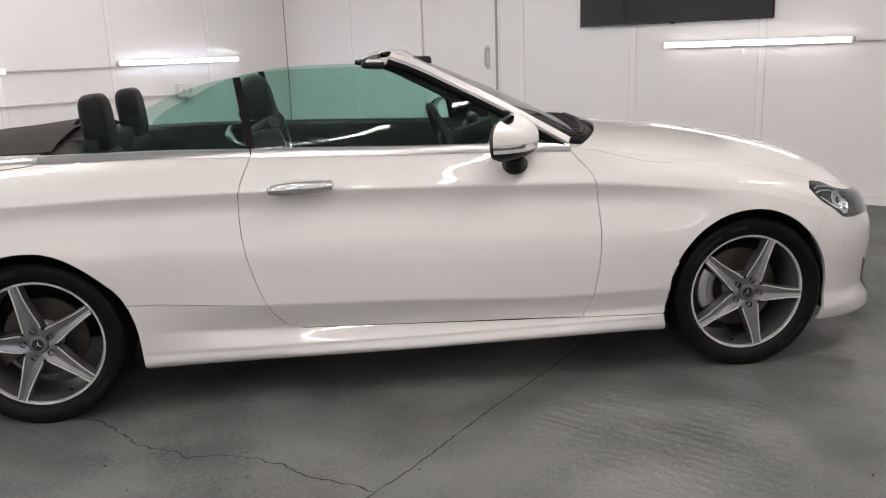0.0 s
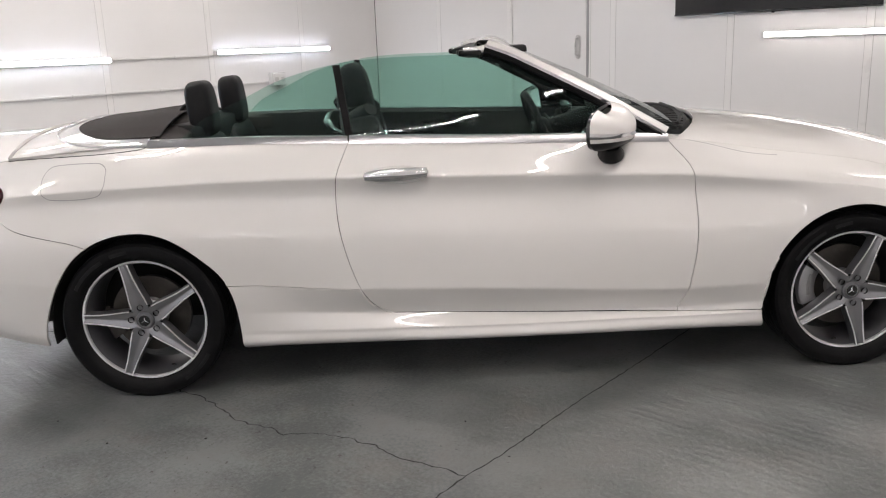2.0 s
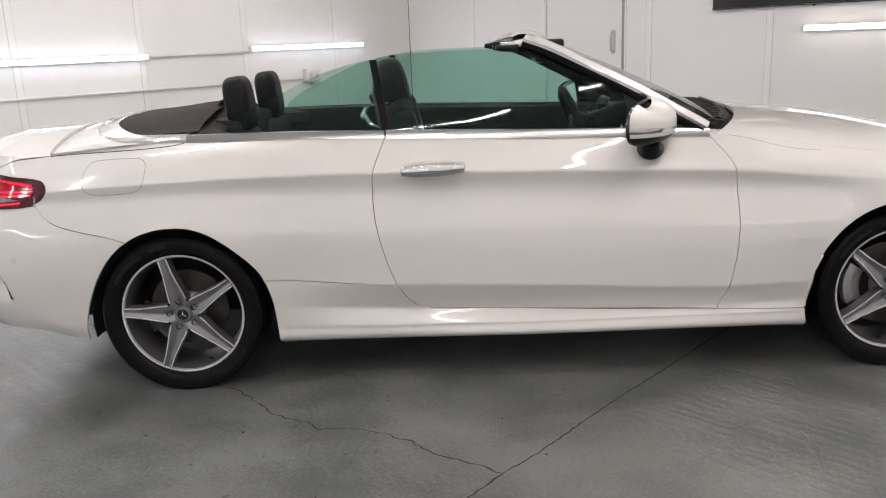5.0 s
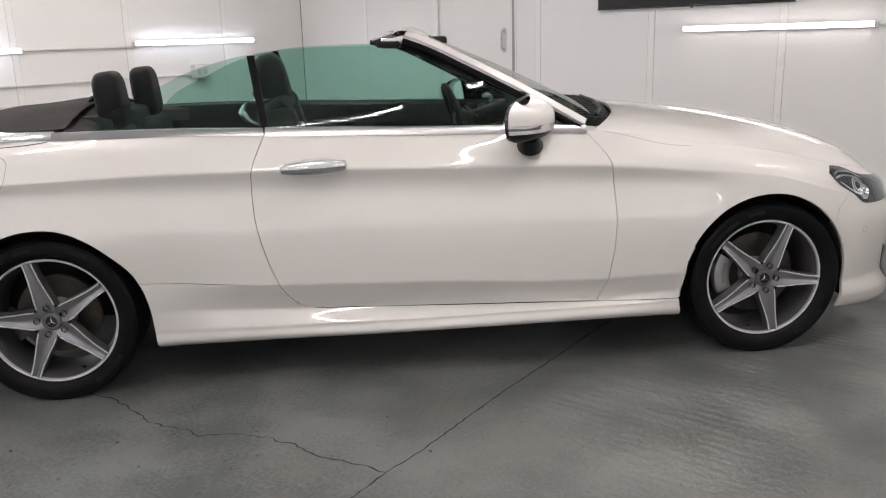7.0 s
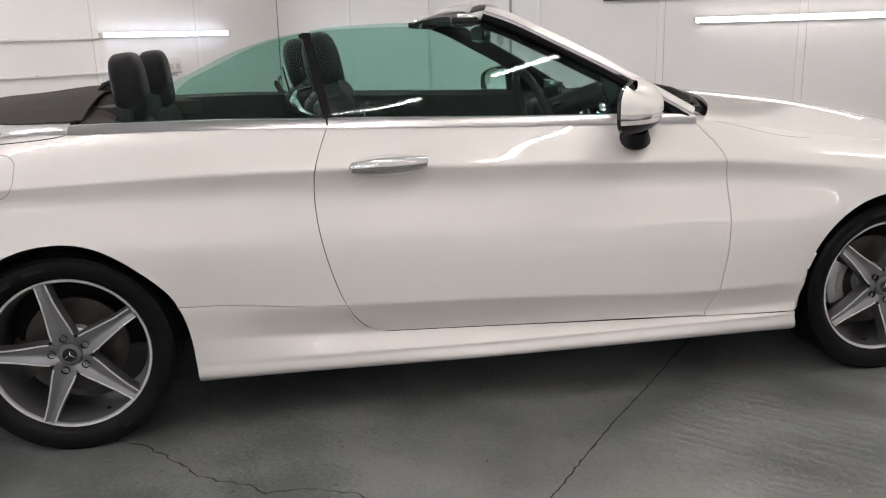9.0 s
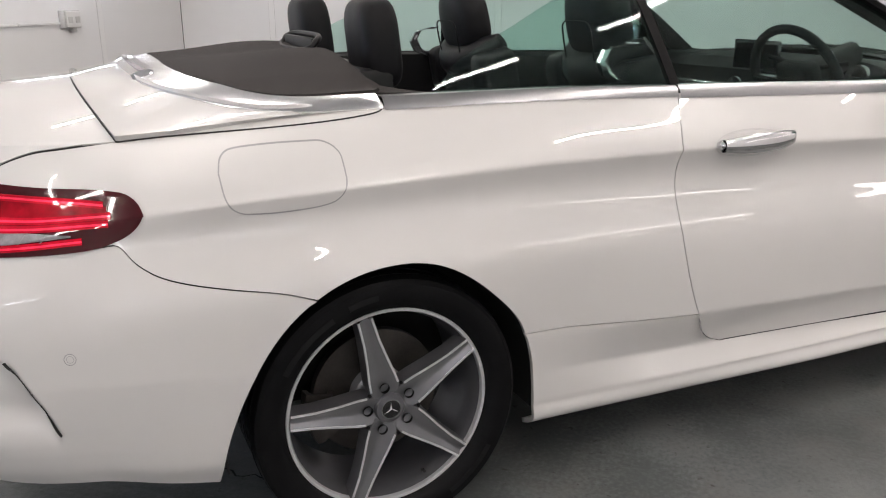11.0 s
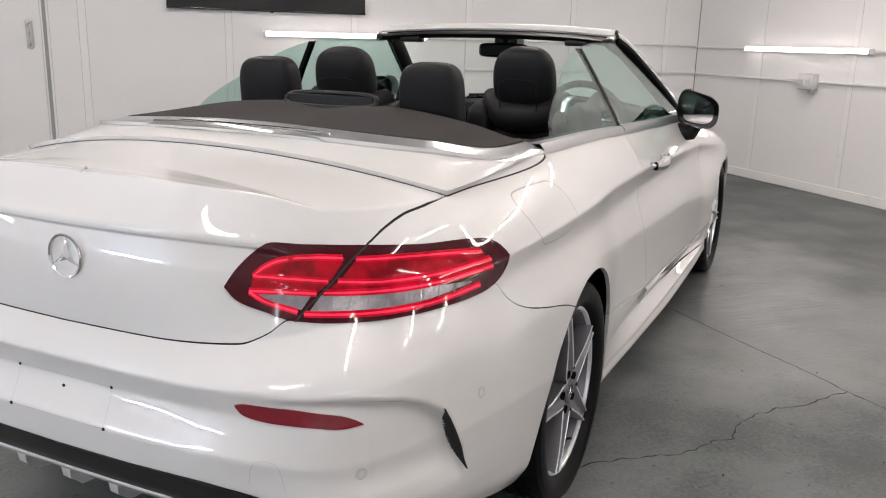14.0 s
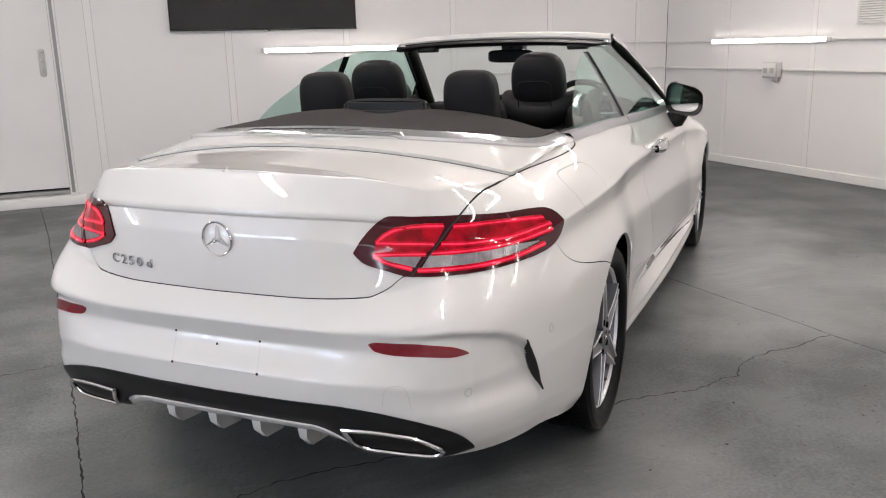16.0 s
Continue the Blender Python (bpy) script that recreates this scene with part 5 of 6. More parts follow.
def cover_rear(a, k, lift=0.0):
    x0, y0 = ring_curve(.652, -1.372, -1.783, k)
    xo, yo = ring_curve(.706, -1.372, -1.872, k)
    zc = deck_z(max(xo, -1.93), yo * .985) + .022
    x, y = x0 + (-1.352 - x0) * a, y0 * (1 - .04 * a)
    r = ((abs(min(x + 1.372, 0)) / .41) ** 3 + (abs(y) / .652) ** 3) ** (1 / 3)
    return (x, y, zc + (crown(x, y) - zc) * ease_in(1 - r, .95) + lift)


def cover_front(x, k, lift=0.0):
    half, zb = belt_in(x)
    ym = min(half - .075, .652)
    y = ym * k
    zc = zb + .016
    return (x, y, zc + (crown(x, y) - zc) * ease_in(1 - abs(k), .95) + lift)


rows = [[cover_rear(a, k) for k in K] for a in np.linspace(0, 1, 30)]
part("hood_cover", thicken(sheet(rows), .005), FABRIC, car, "black canvas cover over the folded hood")
rows = []
for q in np.linspace(0, 1, 16):
    row = []
    for k in np.linspace(-1, 1, 81):
        x1 = -1.275 + .19 * min(1.0, max(0.0, (abs(k) - .74) / .22)) ** 1.5
        row.append(cover_front(-1.368 + (x1 + 1.368) * q, k, -.001 - .030 * q * q - (.05 if q == 1 else 0)))
    rows.append(row)
part("hood_cover_flap", thicken(sheet(rows), .005), FABRIC, car, "black canvas front flap of the hood cover")
for side in (-1, 1):
    # smooth field on each hump, slightly raised edge
    rows = []
    for r in (0.02, .35, .7, .94, 1.0):
        row = []
        for t in np.linspace(0, 2 * math.pi, 49):
            cx, cy = abs(math.cos(t)) ** .6 * math.copysign(1, math.cos(t)), abs(math.sin(t)) ** .6 * math.copysign(1, math.sin(t))
            a, k = .58 + .19 * r * cx, side * (.30 + .085 * r * cy)
            row.append(cover_rear(a, k, .0050 if r < 1 else .0015))
        rows.append(row)
    part("cover_field", sheet(rows), COVERFIELD, car, "smooth black field on the cover")
    # moulded side trim beside the rear seat, ahead of the cover
    rows = []
    for x in np.linspace(-1.375, -.62, 24):
        yb, zb = belt_in(x)
        rows.append([(x, side * (yb - .020), zb + .016), (x, side * (yb - .045), zb + .020), (x, side * (yb - .095), zb + .010), (x, side * (yb - .115), zb - .05), (x, side * (yb - .12), zb - .40)])
    part("side_trim", sheet(rows), DASH, car, "black moulded trim below the quarter window")
# seam where flap and cover meet
part("cover_seam", tube(bmesh.new(), [cover_rear(1.0, k, .002) for k in np.linspace(-.98, .98, 60)], .0035, 6), DARK, car, "sewn seam of the cover")

# ---------------------------------------------------------------- windscreen
PIL = [(.755, -.735, .950), (.612, -.698, 1.035), (.42, -.648, 1.145), (.22, -.594, 1.250), (.075, -.553, 1.322), (.00, -.530, 1.350)]
PT = np.array(PIL) - np.array([0, AXIS, 0])
PD = np.r_[0, np.cumsum(np.linalg.norm(np.diff(PT, axis=0), axis=1))]
PF = [pchip(PD, PT[:, i]) for i in range(3)]


def pillar(t):
    d = t * PD[-1]
    return np.array([float(f(d)) for f in PF])


def sweep(section, ts, side, name, material, label=""):
    """A pillar piece: section points (along the outside normal, along the car's width) swept up the pillar."""
    rows = []
    for t in ts:
        p = pillar(t)
        d = pillar(min(1, t + .02)) - pillar(max(0, t - .02))
        d /= np.linalg.norm(d)
        up = np.array([abs(d[2]), 0, abs(d[0])])
        up /= np.linalg.norm(up)
        out = np.cross(up, d)
        out = out if out[1] < 0 else -out
        rows.append([tuple((p + up * a + out * b) * np.array([1, -side, 1])) for a, b in section])
    return part(name, thicken(sheet(rows), .002), material, car, label)


TS = np.linspace(.085, 1, 26)
for side in (-1, 1):
    sweep([(.0, -.030), (.006, -.018), (.005, .002), (-.004, .014), (-.018, .0195)], TS, side, "windscreen_pillar", PAINT, "white painted windscreen pillar")
    sweep([(-.018, .0210), (-.021, .0235), (-.030, .0220), (-.034, .016)], TS, side, "pillar_trim", CHROME, "bright pillar trim")
    sweep([(-.029, .0235), (-.034, .0285), (-.045, .0270), (-.050, .012)], TS, side, "pillar_seal", SEAL, "black rubber seal along the pillar")
    sweep([(-.033, .016), (-.056, .008), (-.070, -.006), (-.071, -.024), (-.052, -.038), (-.012, -.040), (.0, -.032)], TS, side, "pillar_inner", SEAL, "black inner pillar")
def pad_block(lo, hi):
    """A softly rounded block with a sloping rear end."""
    bm = box(bmesh.new(), lo, hi, .010, 3)
    for v in bm.verts:
        k = (hi[0] - v.co.x) / (hi[0] - lo[0])
        v.co.z -= .022 * k * k
    return bm


# header
hy = np.linspace(-.557, .557, 41)
def header_mid(y):
    k = 1 - (abs(y) / .557) ** 2.4
    return .0 + .05 * k, 1.350 + .022 * k


sec = [(.075, -.032), (.05, -.012), (.02, .0), (-.01, .006), (-.035, .005), (-.052, -.002), (-.062, -.018)]
part("windscreen_header", sheet([[(header_mid(y)[0] + a, y, header_mid(y)[1] + b) for a, b in sec] for y in hy]), PAINT, car, "white painted header rail")
sec = [(-.062, -.018), (-.068, -.019), (-.072, -.026), (-.068, -.032)]
part("header_trim", sheet([[(header_mid(y)[0] + a, y, header_mid(y)[1] + b) for a, b in sec] for y in hy]), CHROME, car, "bright header edge")
sec = [(-.068, -.032), (-.11, -.036), (-.125, -.045), (-.10, -.062), (-.02, -.060), (.06, -.055), (.085, -.038)]
part("header_lining", sheet([[(header_mid(y)[0] + a, y * .985, header_mid(y)[1] + b) for a, b in sec] for y in hy]), BLACK, car, "black header lining with latches")
for y in (-.40, .40):
    part("roof_latch", box(bmesh.new(), (-.09, y - .05, 1.285), (-.02, y + .05, 1.312), .008), BLACK, car)
for side in (-1, 1):
    # end of the header above the door glass: pale cap, black seal, bright bracket
    part("header_end_cap", pad_block((-.085, side * .540 - .013, 1.316), (.050, side * .540 + .013, 1.346)), PAINT, car, "pale end cap of the header")
    part("header_seal", box(bmesh.new(), (-.125, side * .540 - .018, 1.292), (-.030, side * .540 + .018, 1.318), .008), BLACK, car, "black rubber seal")
    part("header_bracket", box(bmesh.new(), (-.105, side * .556 - .006, 1.312), (-.045, side * .556 + .006, 1.328), .003), SATIN, car)
# glass
rows = []
for t in np.linspace(0.03, .965, 20):
    p = pillar(t)
    row = []
    for w in np.linspace(-1, 1, 25):
        bulge = (1 - w * w) * (.15 - .09 * t)
        row.append((p[0] + bulge, p[1] * -w * .985, p[2] - .010 + (1 - w * w) * (.032 - .02 * t)))
    rows.append(row)
ws = part("windscreen", sheet(rows), CLEARGLASS, car, "clear curved windscreen")
ws.visible_shadow = False
for side in (-1, 1):
    # painted corner between wing, bonnet and windscreen pillar
    rows = []
    for x in np.linspace(.635, .86, 12):
        u = np.array([ux(x)])
        p = skin(u, zline(10, u) - 1e-4)[0]
        rows.append([(p[0], -side * (p[1] + a), p[2] + b) for a, b in ((.0005, -.001), (.03, .004), (.06, .0085), (.085, .011), (.09, -.03))])
    part("scuttle_corner", sheet(rows), PAINT, car, "white painted corner below the windscreen")
# cowl with wiper
rows = []
for x0, dz in ((.575, .010), (.65, .007), (.72, .003), (.775, -.002), (.80, -.03)):
    rows.append([(x0 + .15 * (1 - abs(w) ** 2.2) - (x0 - .60) * .7 * abs(w) ** 9, w * .645, .957 + .050 * (1 - abs(w) ** 2.2) + dz) for w in np.linspace(-1, 1, 31)])
cowl = part("cowl", sheet(rows), BLACK, car, "black ribbed scuttle panel")
for w in np.linspace(-.82, .82, 22):
    x, z = .15 * (1 - w * w), .958 + .050 * (1 - w * w)
    part("cowl_rib", tube(bmesh.new(), [(x + .64, w * .655, z + .008), (x + .69, w * .655, z + .007), (x + .76, w * .655, z - .002)], .005, 6), DARK, cowl)
part("wiper", tube(bmesh.new(), [(.80, -.50, .984), (.85, -.38, .998), (.90, -.10, 1.014), (.91, .15, 1.018)], .008, 8), BLACK, car, "black wiper")
part("wiper", tube(bmesh.new(), [(.92, .05, 1.008), (.91, .25, 1.008), (.86, .50, .996)], .008, 8), BLACK, car, "black wiper")


# ---------------------------------------------------------------- side glass
GLASS_TOP = pchip([-1.235, -1.172, -1.05, -.994, -.858, -.681, -.527, -.328, -.115, .0], [1.02, 1.075, 1.135, 1.160, 1.222, 1.270, 1.292, 1.300, 1.300, 1.292])


def glass_y(x, z):
    """The windows lean inwards as they rise."""
    base = .7360 - .045 * max(0, -x - .6) / .7
    k = max(0.0, z - .985) / .305
    return base - .166 * k * (.88 + .12 * k)


def window(x0, x1, name, side, lean0, lean1, top=None, n=24):
    rows = []
    for s in np.linspace(0, 1, n):
        row = []
        for t in np.linspace(0, 1, 14):
            xb = x0[0] + (x1[0] - x0[0]) * s
            xt = x0[1] + (x1[1] - x0[1]) * s
            zt = top(xt)
            zb = .955
            z = zb + (zt - zb) * t
            x = xb + (xt - xb) * t
            row.append((x, side * glass_y(x, z), z))
        rows.append(row)
    ob = part(name, thicken(sheet(rows), .003), GREENGLASS, car, "green-tinted side window")
    ob.visible_shadow = False
    return ob


def front_top(x):
    return float(min(GLASS_TOP(x), 1.300 if x < -.05 else np.interp(x, [-.05, .10, .25, .42, .60], [1.298, 1.262, 1.185, 1.092, .99])))


for side in (-1, 1):
    window((-.549, -.610), (.60, .545), "door_window", side, 0, 0, front_top)
    window((-1.26, -1.235), (-.575, -.636), "quarter_window", side, 0, 0, lambda x: float(GLASS_TOP(x)))
    bm = bmesh.new()
    rows = []
    for t in np.linspace(0, 1, 10):
        z = .955 + (1.278 - .955) * t
        x = -.562 - .060 * t
        y = glass_y(x, z)
        rows.append([(x - .0145, side * (y - .012), z), (x - .0145, side * (y + .005), z), (x + .0145, side * (y + .005), z), (x + .0145, side * (y - .012), z)])
    sheet(rows, bm)
    part("window_post", bm, SEAL, car, "black post between the side windows")
    # triangle ahead of the window
    tri = [(.655, .965), (.36, 1.135), (.40, .965)]
    bm = bmesh.new()
    lay = [[bm.verts.new((x, side * (glass_y(x, z) + o), z)) for x, z in tri] for o in (.004, -.010)]
    bm.faces.new(lay[0])
    bm.faces.new(lay[1][::-1])
    for i in range(3):
        bm.faces.new((lay[0][i], lay[0][(i + 1) % 3], lay[1][(i + 1) % 3], lay[1][i]))
    part("mirror_triangle", bm, GLOSSBLACK, car, "black triangular trim")


# ---------------------------------------------------------------- door mirrors
def mirror(side):
    """Teardrop housing in level layers: white cap, chrome band, white strip, black shell, foot and glass."""
    ZC = 1.018

    def rear_x(y):
        """The open rear end is set askew, its outer edge trailing."""
        return .445 - .70 * (abs(y) - .770)

    def ring(z, k=1.0, n=25):
        """Plan outline of a layer, from the inner rear edge round the nose to the outer rear edge."""
        up = z > ZC
        f = max(0.0, 1 - abs((z - ZC) / (.078 if up else .088)) ** (2.3 if up else 3.0)) ** .5
        g = max(.02, 1 - abs((z - 1.013) / .0845) ** 3.2) ** (1 / 3.2)
        deep, wide = .110 * f ** .9 * k + .004, .203 * g * k
        y0 = .864 - wide / 2
        out = []
        for a in np.linspace(0, math.pi, n):
            c, s = math.cos(a), math.sin(a)
            y = y0 + wide * (.5 - .5 * math.copysign(abs(c) ** .8, c))
            out.append((rear_x(y) + deep * s ** .75, side * y, z - .024 * s ** 1.5 * max(0.0, z - .98) / .11 - .022 * (y - .864) / .10 * max(0.0, z - 1.013) / .076))
        return out

    def layer(name, z0, z1, material, parent, label="", k=1.0, n=8):
        rows = [ring(z, k) for z in np.linspace(z0, z1, n)]
        return part(name, sheet(rows), material, parent, label)
    top = layer("door_mirror", 1.000, 1.0955, PAINT, car, "white capped door mirror with a chrome band", 1.0, 18)
    layer("mirror_band", .9805, 1.0005, CHROME, top, "chrome band", 1.012, 4)
    layer("mirror_strip", .9660, .9815, PAINT, top, "white strip under the band", 1.004, 4)
    layer("mirror_shell", .9305, .9665, BLACK, top, "black lower shell", 1.0, 8)

    def rear(k, dx):
        pts = []
        for a in np.linspace(0, 2 * math.pi, 40, endpoint=False):
            cy, cz = math.cos(a), math.sin(a)
            ky, kz = math.copysign(abs(cy) ** .62, cy), math.copysign(abs(cz) ** .62, cz)
            pts.append((side * (.864 + .100 * k * ky), 1.013 + .076 * k * kz - .022 * ky * max(0.0, kz)))
        return [(rear_x(y) + dx, y, z) for y, z in pts]
    bm = bmesh.new()
    a, b, c = [[bm.verts.new(v) for v in rear(k, x)] for k, x in ((1.0, .004), (1.04, -.012), (.80, -.008))]
    for p, q in ((a, b), (b, c)):
        for i in range(len(p)):
            bm.faces.new((p[i], p[(i + 1) % len(p)], q[(i + 1) % len(p)], q[i]))
    part("mirror_rim", bm, GLOSSBLACK, top, "black mirror rim")
    bm = bmesh.new()
    bm.faces.new([bm.verts.new(v) for v in rear(.84, -.004)])
    part("mirror_glass", bm, MIRROR, top, "silvered mirror glass")
    pts = [(.425, side * .770, .908), (.425, side * .800, .902), (.420, side * .835, .904), (.412, side * .862, .940)]
    top.location = (.026, -side * .008, 0)
    part("mirror_foot", tube(bmesh.new(), pts, [.050, .053, .046, .032], 16, True, .80), BLACK, top, "black mirror foot")


mirror(-1)
mirror(1)


# ---------------------------------------------------------------- cabin
def pad(bm, lo, hi, puff=.02, n=8, m=None, squeeze=0.0, soft=5.0):
    """A cushioned block: a box whose faces swell, with rounded edges."""
    lo, hi = np.array(lo, float), np.array(hi, float)
    c, h = (lo + hi) / 2, (hi - lo) / 2
    bmesh.ops.create_cube(bm, size=2)
    bmesh.ops.subdivide_edges(bm, edges=bm.edges[:], cuts=n, use_grid_fill=True)
    for v in bm.verts:
        p = np.array(v.co)
        k = (np.abs(p) ** soft).sum() ** (1 / soft)
        p = p / k
        t = (1 - squeeze * (p[2] + 1) / 2)
        p = p * np.array([1, t, 1])
        co = Vector(c + p * h * (1 + puff))
        v.co = m @ co if m is not None else co
    return bm


def front_seat(y, side, x0=-.415, low=0.0):
    """A sport seat with integral headrest: cushion, back, headrest, shoulder wings, piping, easy-entry handle."""
    lean = pose(x0, y, .50 - low, 0, -12, 0)
    seat = part("front_seat", pad(bmesh.new(), (-.36, y - .25, .38), (.16, y + .25, .56), .02), LEATHER, car, "black leather front seat with raised headrest")
    part("seat_back", pad(bmesh.new(), (-.075, -.25, .0), (.075, .25, .49), .02, 8, lean, .25), LEATHER, seat, "black seat back")
    part("headrest", pad(bmesh.new(), (-.070, -.125, .560), (.058, .125, .795), .02, 10, lean, .10, 2.9), LEATHER, seat, "black oval headrest with seams")
    collar = [(.045 - .10 * (1 - abs(t) ** 2), .165 * t, .535 + .062 * abs(t) ** 2.5) for t in np.linspace(-1, 1, 15)]
    part("neck_collar", tube(bmesh.new(), [lean @ Vector(p) for p in collar], [.030 + .030 * (1 - abs(t) ** 6) for t in np.linspace(-1, 1, 15)], 14), LEATHER, seat, "padded collar round the headrest")
    for s in (-1, 1):
        part("shoulder_wing", pad(bmesh.new(), (-.085, s * .175 - .055, .40), (.065, s * .175 + .055, .575), .02, 6, lean, .2), LEATHER, seat)
    # stitched panel on the rear of the headrest
    loop = [(-.084, .075 * math.copysign(min(1, abs(math.cos(a)) ** .4), math.cos(a)), .625 + .065 * math.copysign(min(1, abs(math.sin(a)) ** .4), math.sin(a))) for a in np.linspace(0, 2 * math.pi, 33)]
    part("headrest_seam", tube(bmesh.new(), [lean @ Vector(p) for p in loop], .0028, 6, False), DASH, seat)
    part("headrest_post", tube(bmesh.new(), [lean @ Vector((-.01, -.05, .48)), lean @ Vector((-.01, -.05, .57))], .008, 8), CHROME, seat)
    part("headrest_post", tube(bmesh.new(), [lean @ Vector((-.01, .05, .48)), lean @ Vector((-.01, .05, .57))], .008, 8), CHROME, seat)
    # easy-entry handle on the outer shoulder
    bm = bmesh.new()
    pts = [(-.585, 1.098), (-.625, 1.100), (-.672, 1.088), (-.690, 1.055), (-.672, 1.018), (-.635, 1.000), (-.570, 1.004)]
    rows = [[(x + dx, y + side * (.200 + dy), z + .3 * dx) for dx, dy in ((0, -.012), (.0, .006), (.014, .010), (.026, .004), (.026, -.012))] for x, z in
            [(px_ + (x0 + .415), pz_ - .0) for px_, pz_ in pts]]
    part("entry_handle", sheet(rows, bm), SATIN, seat, "bright easy-entry handle")
    part("side_trim", tube(bmesh.new(), [lean @ Vector((.080, side * .19, z)) for z in np.linspace(.25, .50, 8)], .006, 8), CHROME, seat, "chrome seat trim")


front_seat(-.350, -1)
front_seat(.390, 1, -.49, .02)


def rear_seat(y):
    lean = pose(-1.16, y, .50, 0, -12, 0)
    seat = part("rear_seat", pad(bmesh.new(), (-1.20, y - .26, .40), (-.70, y + .26, .58), .02), LEATHER, car, "black leather rear seat")
    part("seat_back", pad(bmesh.new(), (-.07, -.25, .0), (.07, .25, .50), .02, 8, lean), LEATHER, seat)
    up = pose(-1.232, y, 1.03, 0, -6, 0)
    part("headrest", pad(bmesh.new(), (-.058, -.104, -.04), (.050, .104, .196), .02, 10, up, .06, 3.9), LEATHER, seat, "black rounded rear headrest")
    for s in (-.03, .03):
        part("headrest_post", tube(bmesh.new(), [up @ Vector((0, s, -.10)), up @ Vector((0, s, -.01))], .007, 8), CHROME, seat)


rear_seat(-.295)
rear_seat(.315)
# wind deflector loop behind the rear seats
loop = [(-1.37 + .03 * math.sin(a), .165 * math.copysign(abs(math.cos(a)) ** .5, math.cos(a)), 1.102 + .020 * math.copysign(abs(math.sin(a)) ** .6, math.sin(a))) for a in np.linspace(0, 2 * math.pi, 49)]
part("wind_deflector", tube(bmesh.new(), loop, .009, 8, False), BLACK, car, "black wind deflector loop")
part("deflector_mesh", box(bmesh.new(), (-1.374, -.155, 1.086), (-1.366, .155, 1.118), .002, 1), BLACK, car)
part("rear_shelf", box(bmesh.new(), (-1.40, -.40, .88), (-1.22, .40, 1.05), .02), BLACK, car, "black shelf behind the rear seats")

for side in (-1, 1):
    # inner door card and rear side trim
    rows = []
    for x in np.linspace(-1.22, .70, 30):
        y0 = abs(float(skin(np.array([ux(x)]), zline(10, np.array([ux(x)])))[0][1]))
        zt = float(zline(10, np.array([ux(x)]))[0]) + .016
        rows.append([(x, side * (y0 - .030), zt), (x, side * (y0 - .055), zt + .004), (x, side * (y0 - .085), zt - .015), (x, side * (y0 - .10), zt - .12), (x, side * (y0 - .075), zt - .30), (x, side * (y0 - .06), .42)])
    part("door_card", sheet(rows), DASH, car, "black inner door trim")
    part("armrest", box(bmesh.new(), (-.30, side * .62 - .04, .70), (.30, side * .62 + .04, .75), .02), LEATHER, car)
    bm = bmesh.new()
    box(bm, (.10, side * .672 - .006, .85), (.42, side * .672 + .006, .915), .005)
    pan = part("door_switches", bm, SATIN, car, "brushed door panel with seat switches")
    for x in (.17, .22, .26):
        part("seat_switch", box(bmesh.new(), (x, side * .665 - .008, .872), (x + .028, side * .665 + .008, .884), .004), CHROME, pan)
    sp = part("door_speaker", lathe(bmesh.new(), [(.0001, .006), (.030, .006), (.036, .0), (.036, .012)], 24), SATIN, car)
    sp.matrix_local = pose(.50, side * .665, .885)

# dashboard
rows = []
for y in np.linspace(-.70, .70, 33):
    hood = .030 * math.exp(-((y + .37) / .17) ** 2)
    arch = .02 * (1 - (y / .7) ** 2)
    k = abs(y / .7) ** 4
    rows.append([(.86 - .20 * k, y * (1 - .06 * k), .955 + arch + .03 * k), (.72 - .10 * k, y, .975 + arch), (.56, y, .978 + arch + hood * .6), (.48, y, .965 + arch + hood), (.445, y, .93 + arch * .5), (.46, y, .86), (.50, y, .72), (.56, y, .55)])
part("dashboard", sheet(rows), DASH, car, "black dashboard with brushed trim")
part("dash_trim", tube(bmesh.new(), [(.452, y, .872) for y in np.linspace(-.66, .66, 20)], .022, 8, True, .5), SATIN, car, "brushed dash strip")
for y in (-.62, -.12, .0, .12, .62):
    v = part("air_vent", lathe(bmesh.new(), [(.022, -.004), (.040, -.012), (.044, -.004), (.044, .02)], 28, "x"), CHROME, car, "round chrome air vent")
    v.matrix_local = pose(.438, y, .872 if abs(y) < .3 else .90)
    part("vent_core", lathe(bmesh.new(), [(.0001, -.002), (.026, -.002), (.036, .004)], 20, "x"), BLACK, v)
# screen and instruments
sc = part("dash_screen", box(bmesh.new(), (.405, -.115, .950), (.420, .115, 1.060), .006), GLOSSBLACK, car, "upright tablet screen on the dash")
part("screen_face", box(bmesh.new(), (.4025, -.103, .962), (.4045, .103, 1.048), .0005, 1), SCREENBLACK, sc)
for y in (-.43, -.31):
    g = part("gauge", lathe(bmesh.new(), [(.030, -.003), (.046, -.010), (.050, 0), (.050, .03)], 28, "x"), CHROME, car, "ringed instrument dial")
    g.matrix_local = pose(.452, y, .950, 0, 12, 0)
    part("gauge_face", lathe(bmesh.new(), [(.0001, .002), (.042, .002)], 24, "x"), GLOSSBLACK, g)
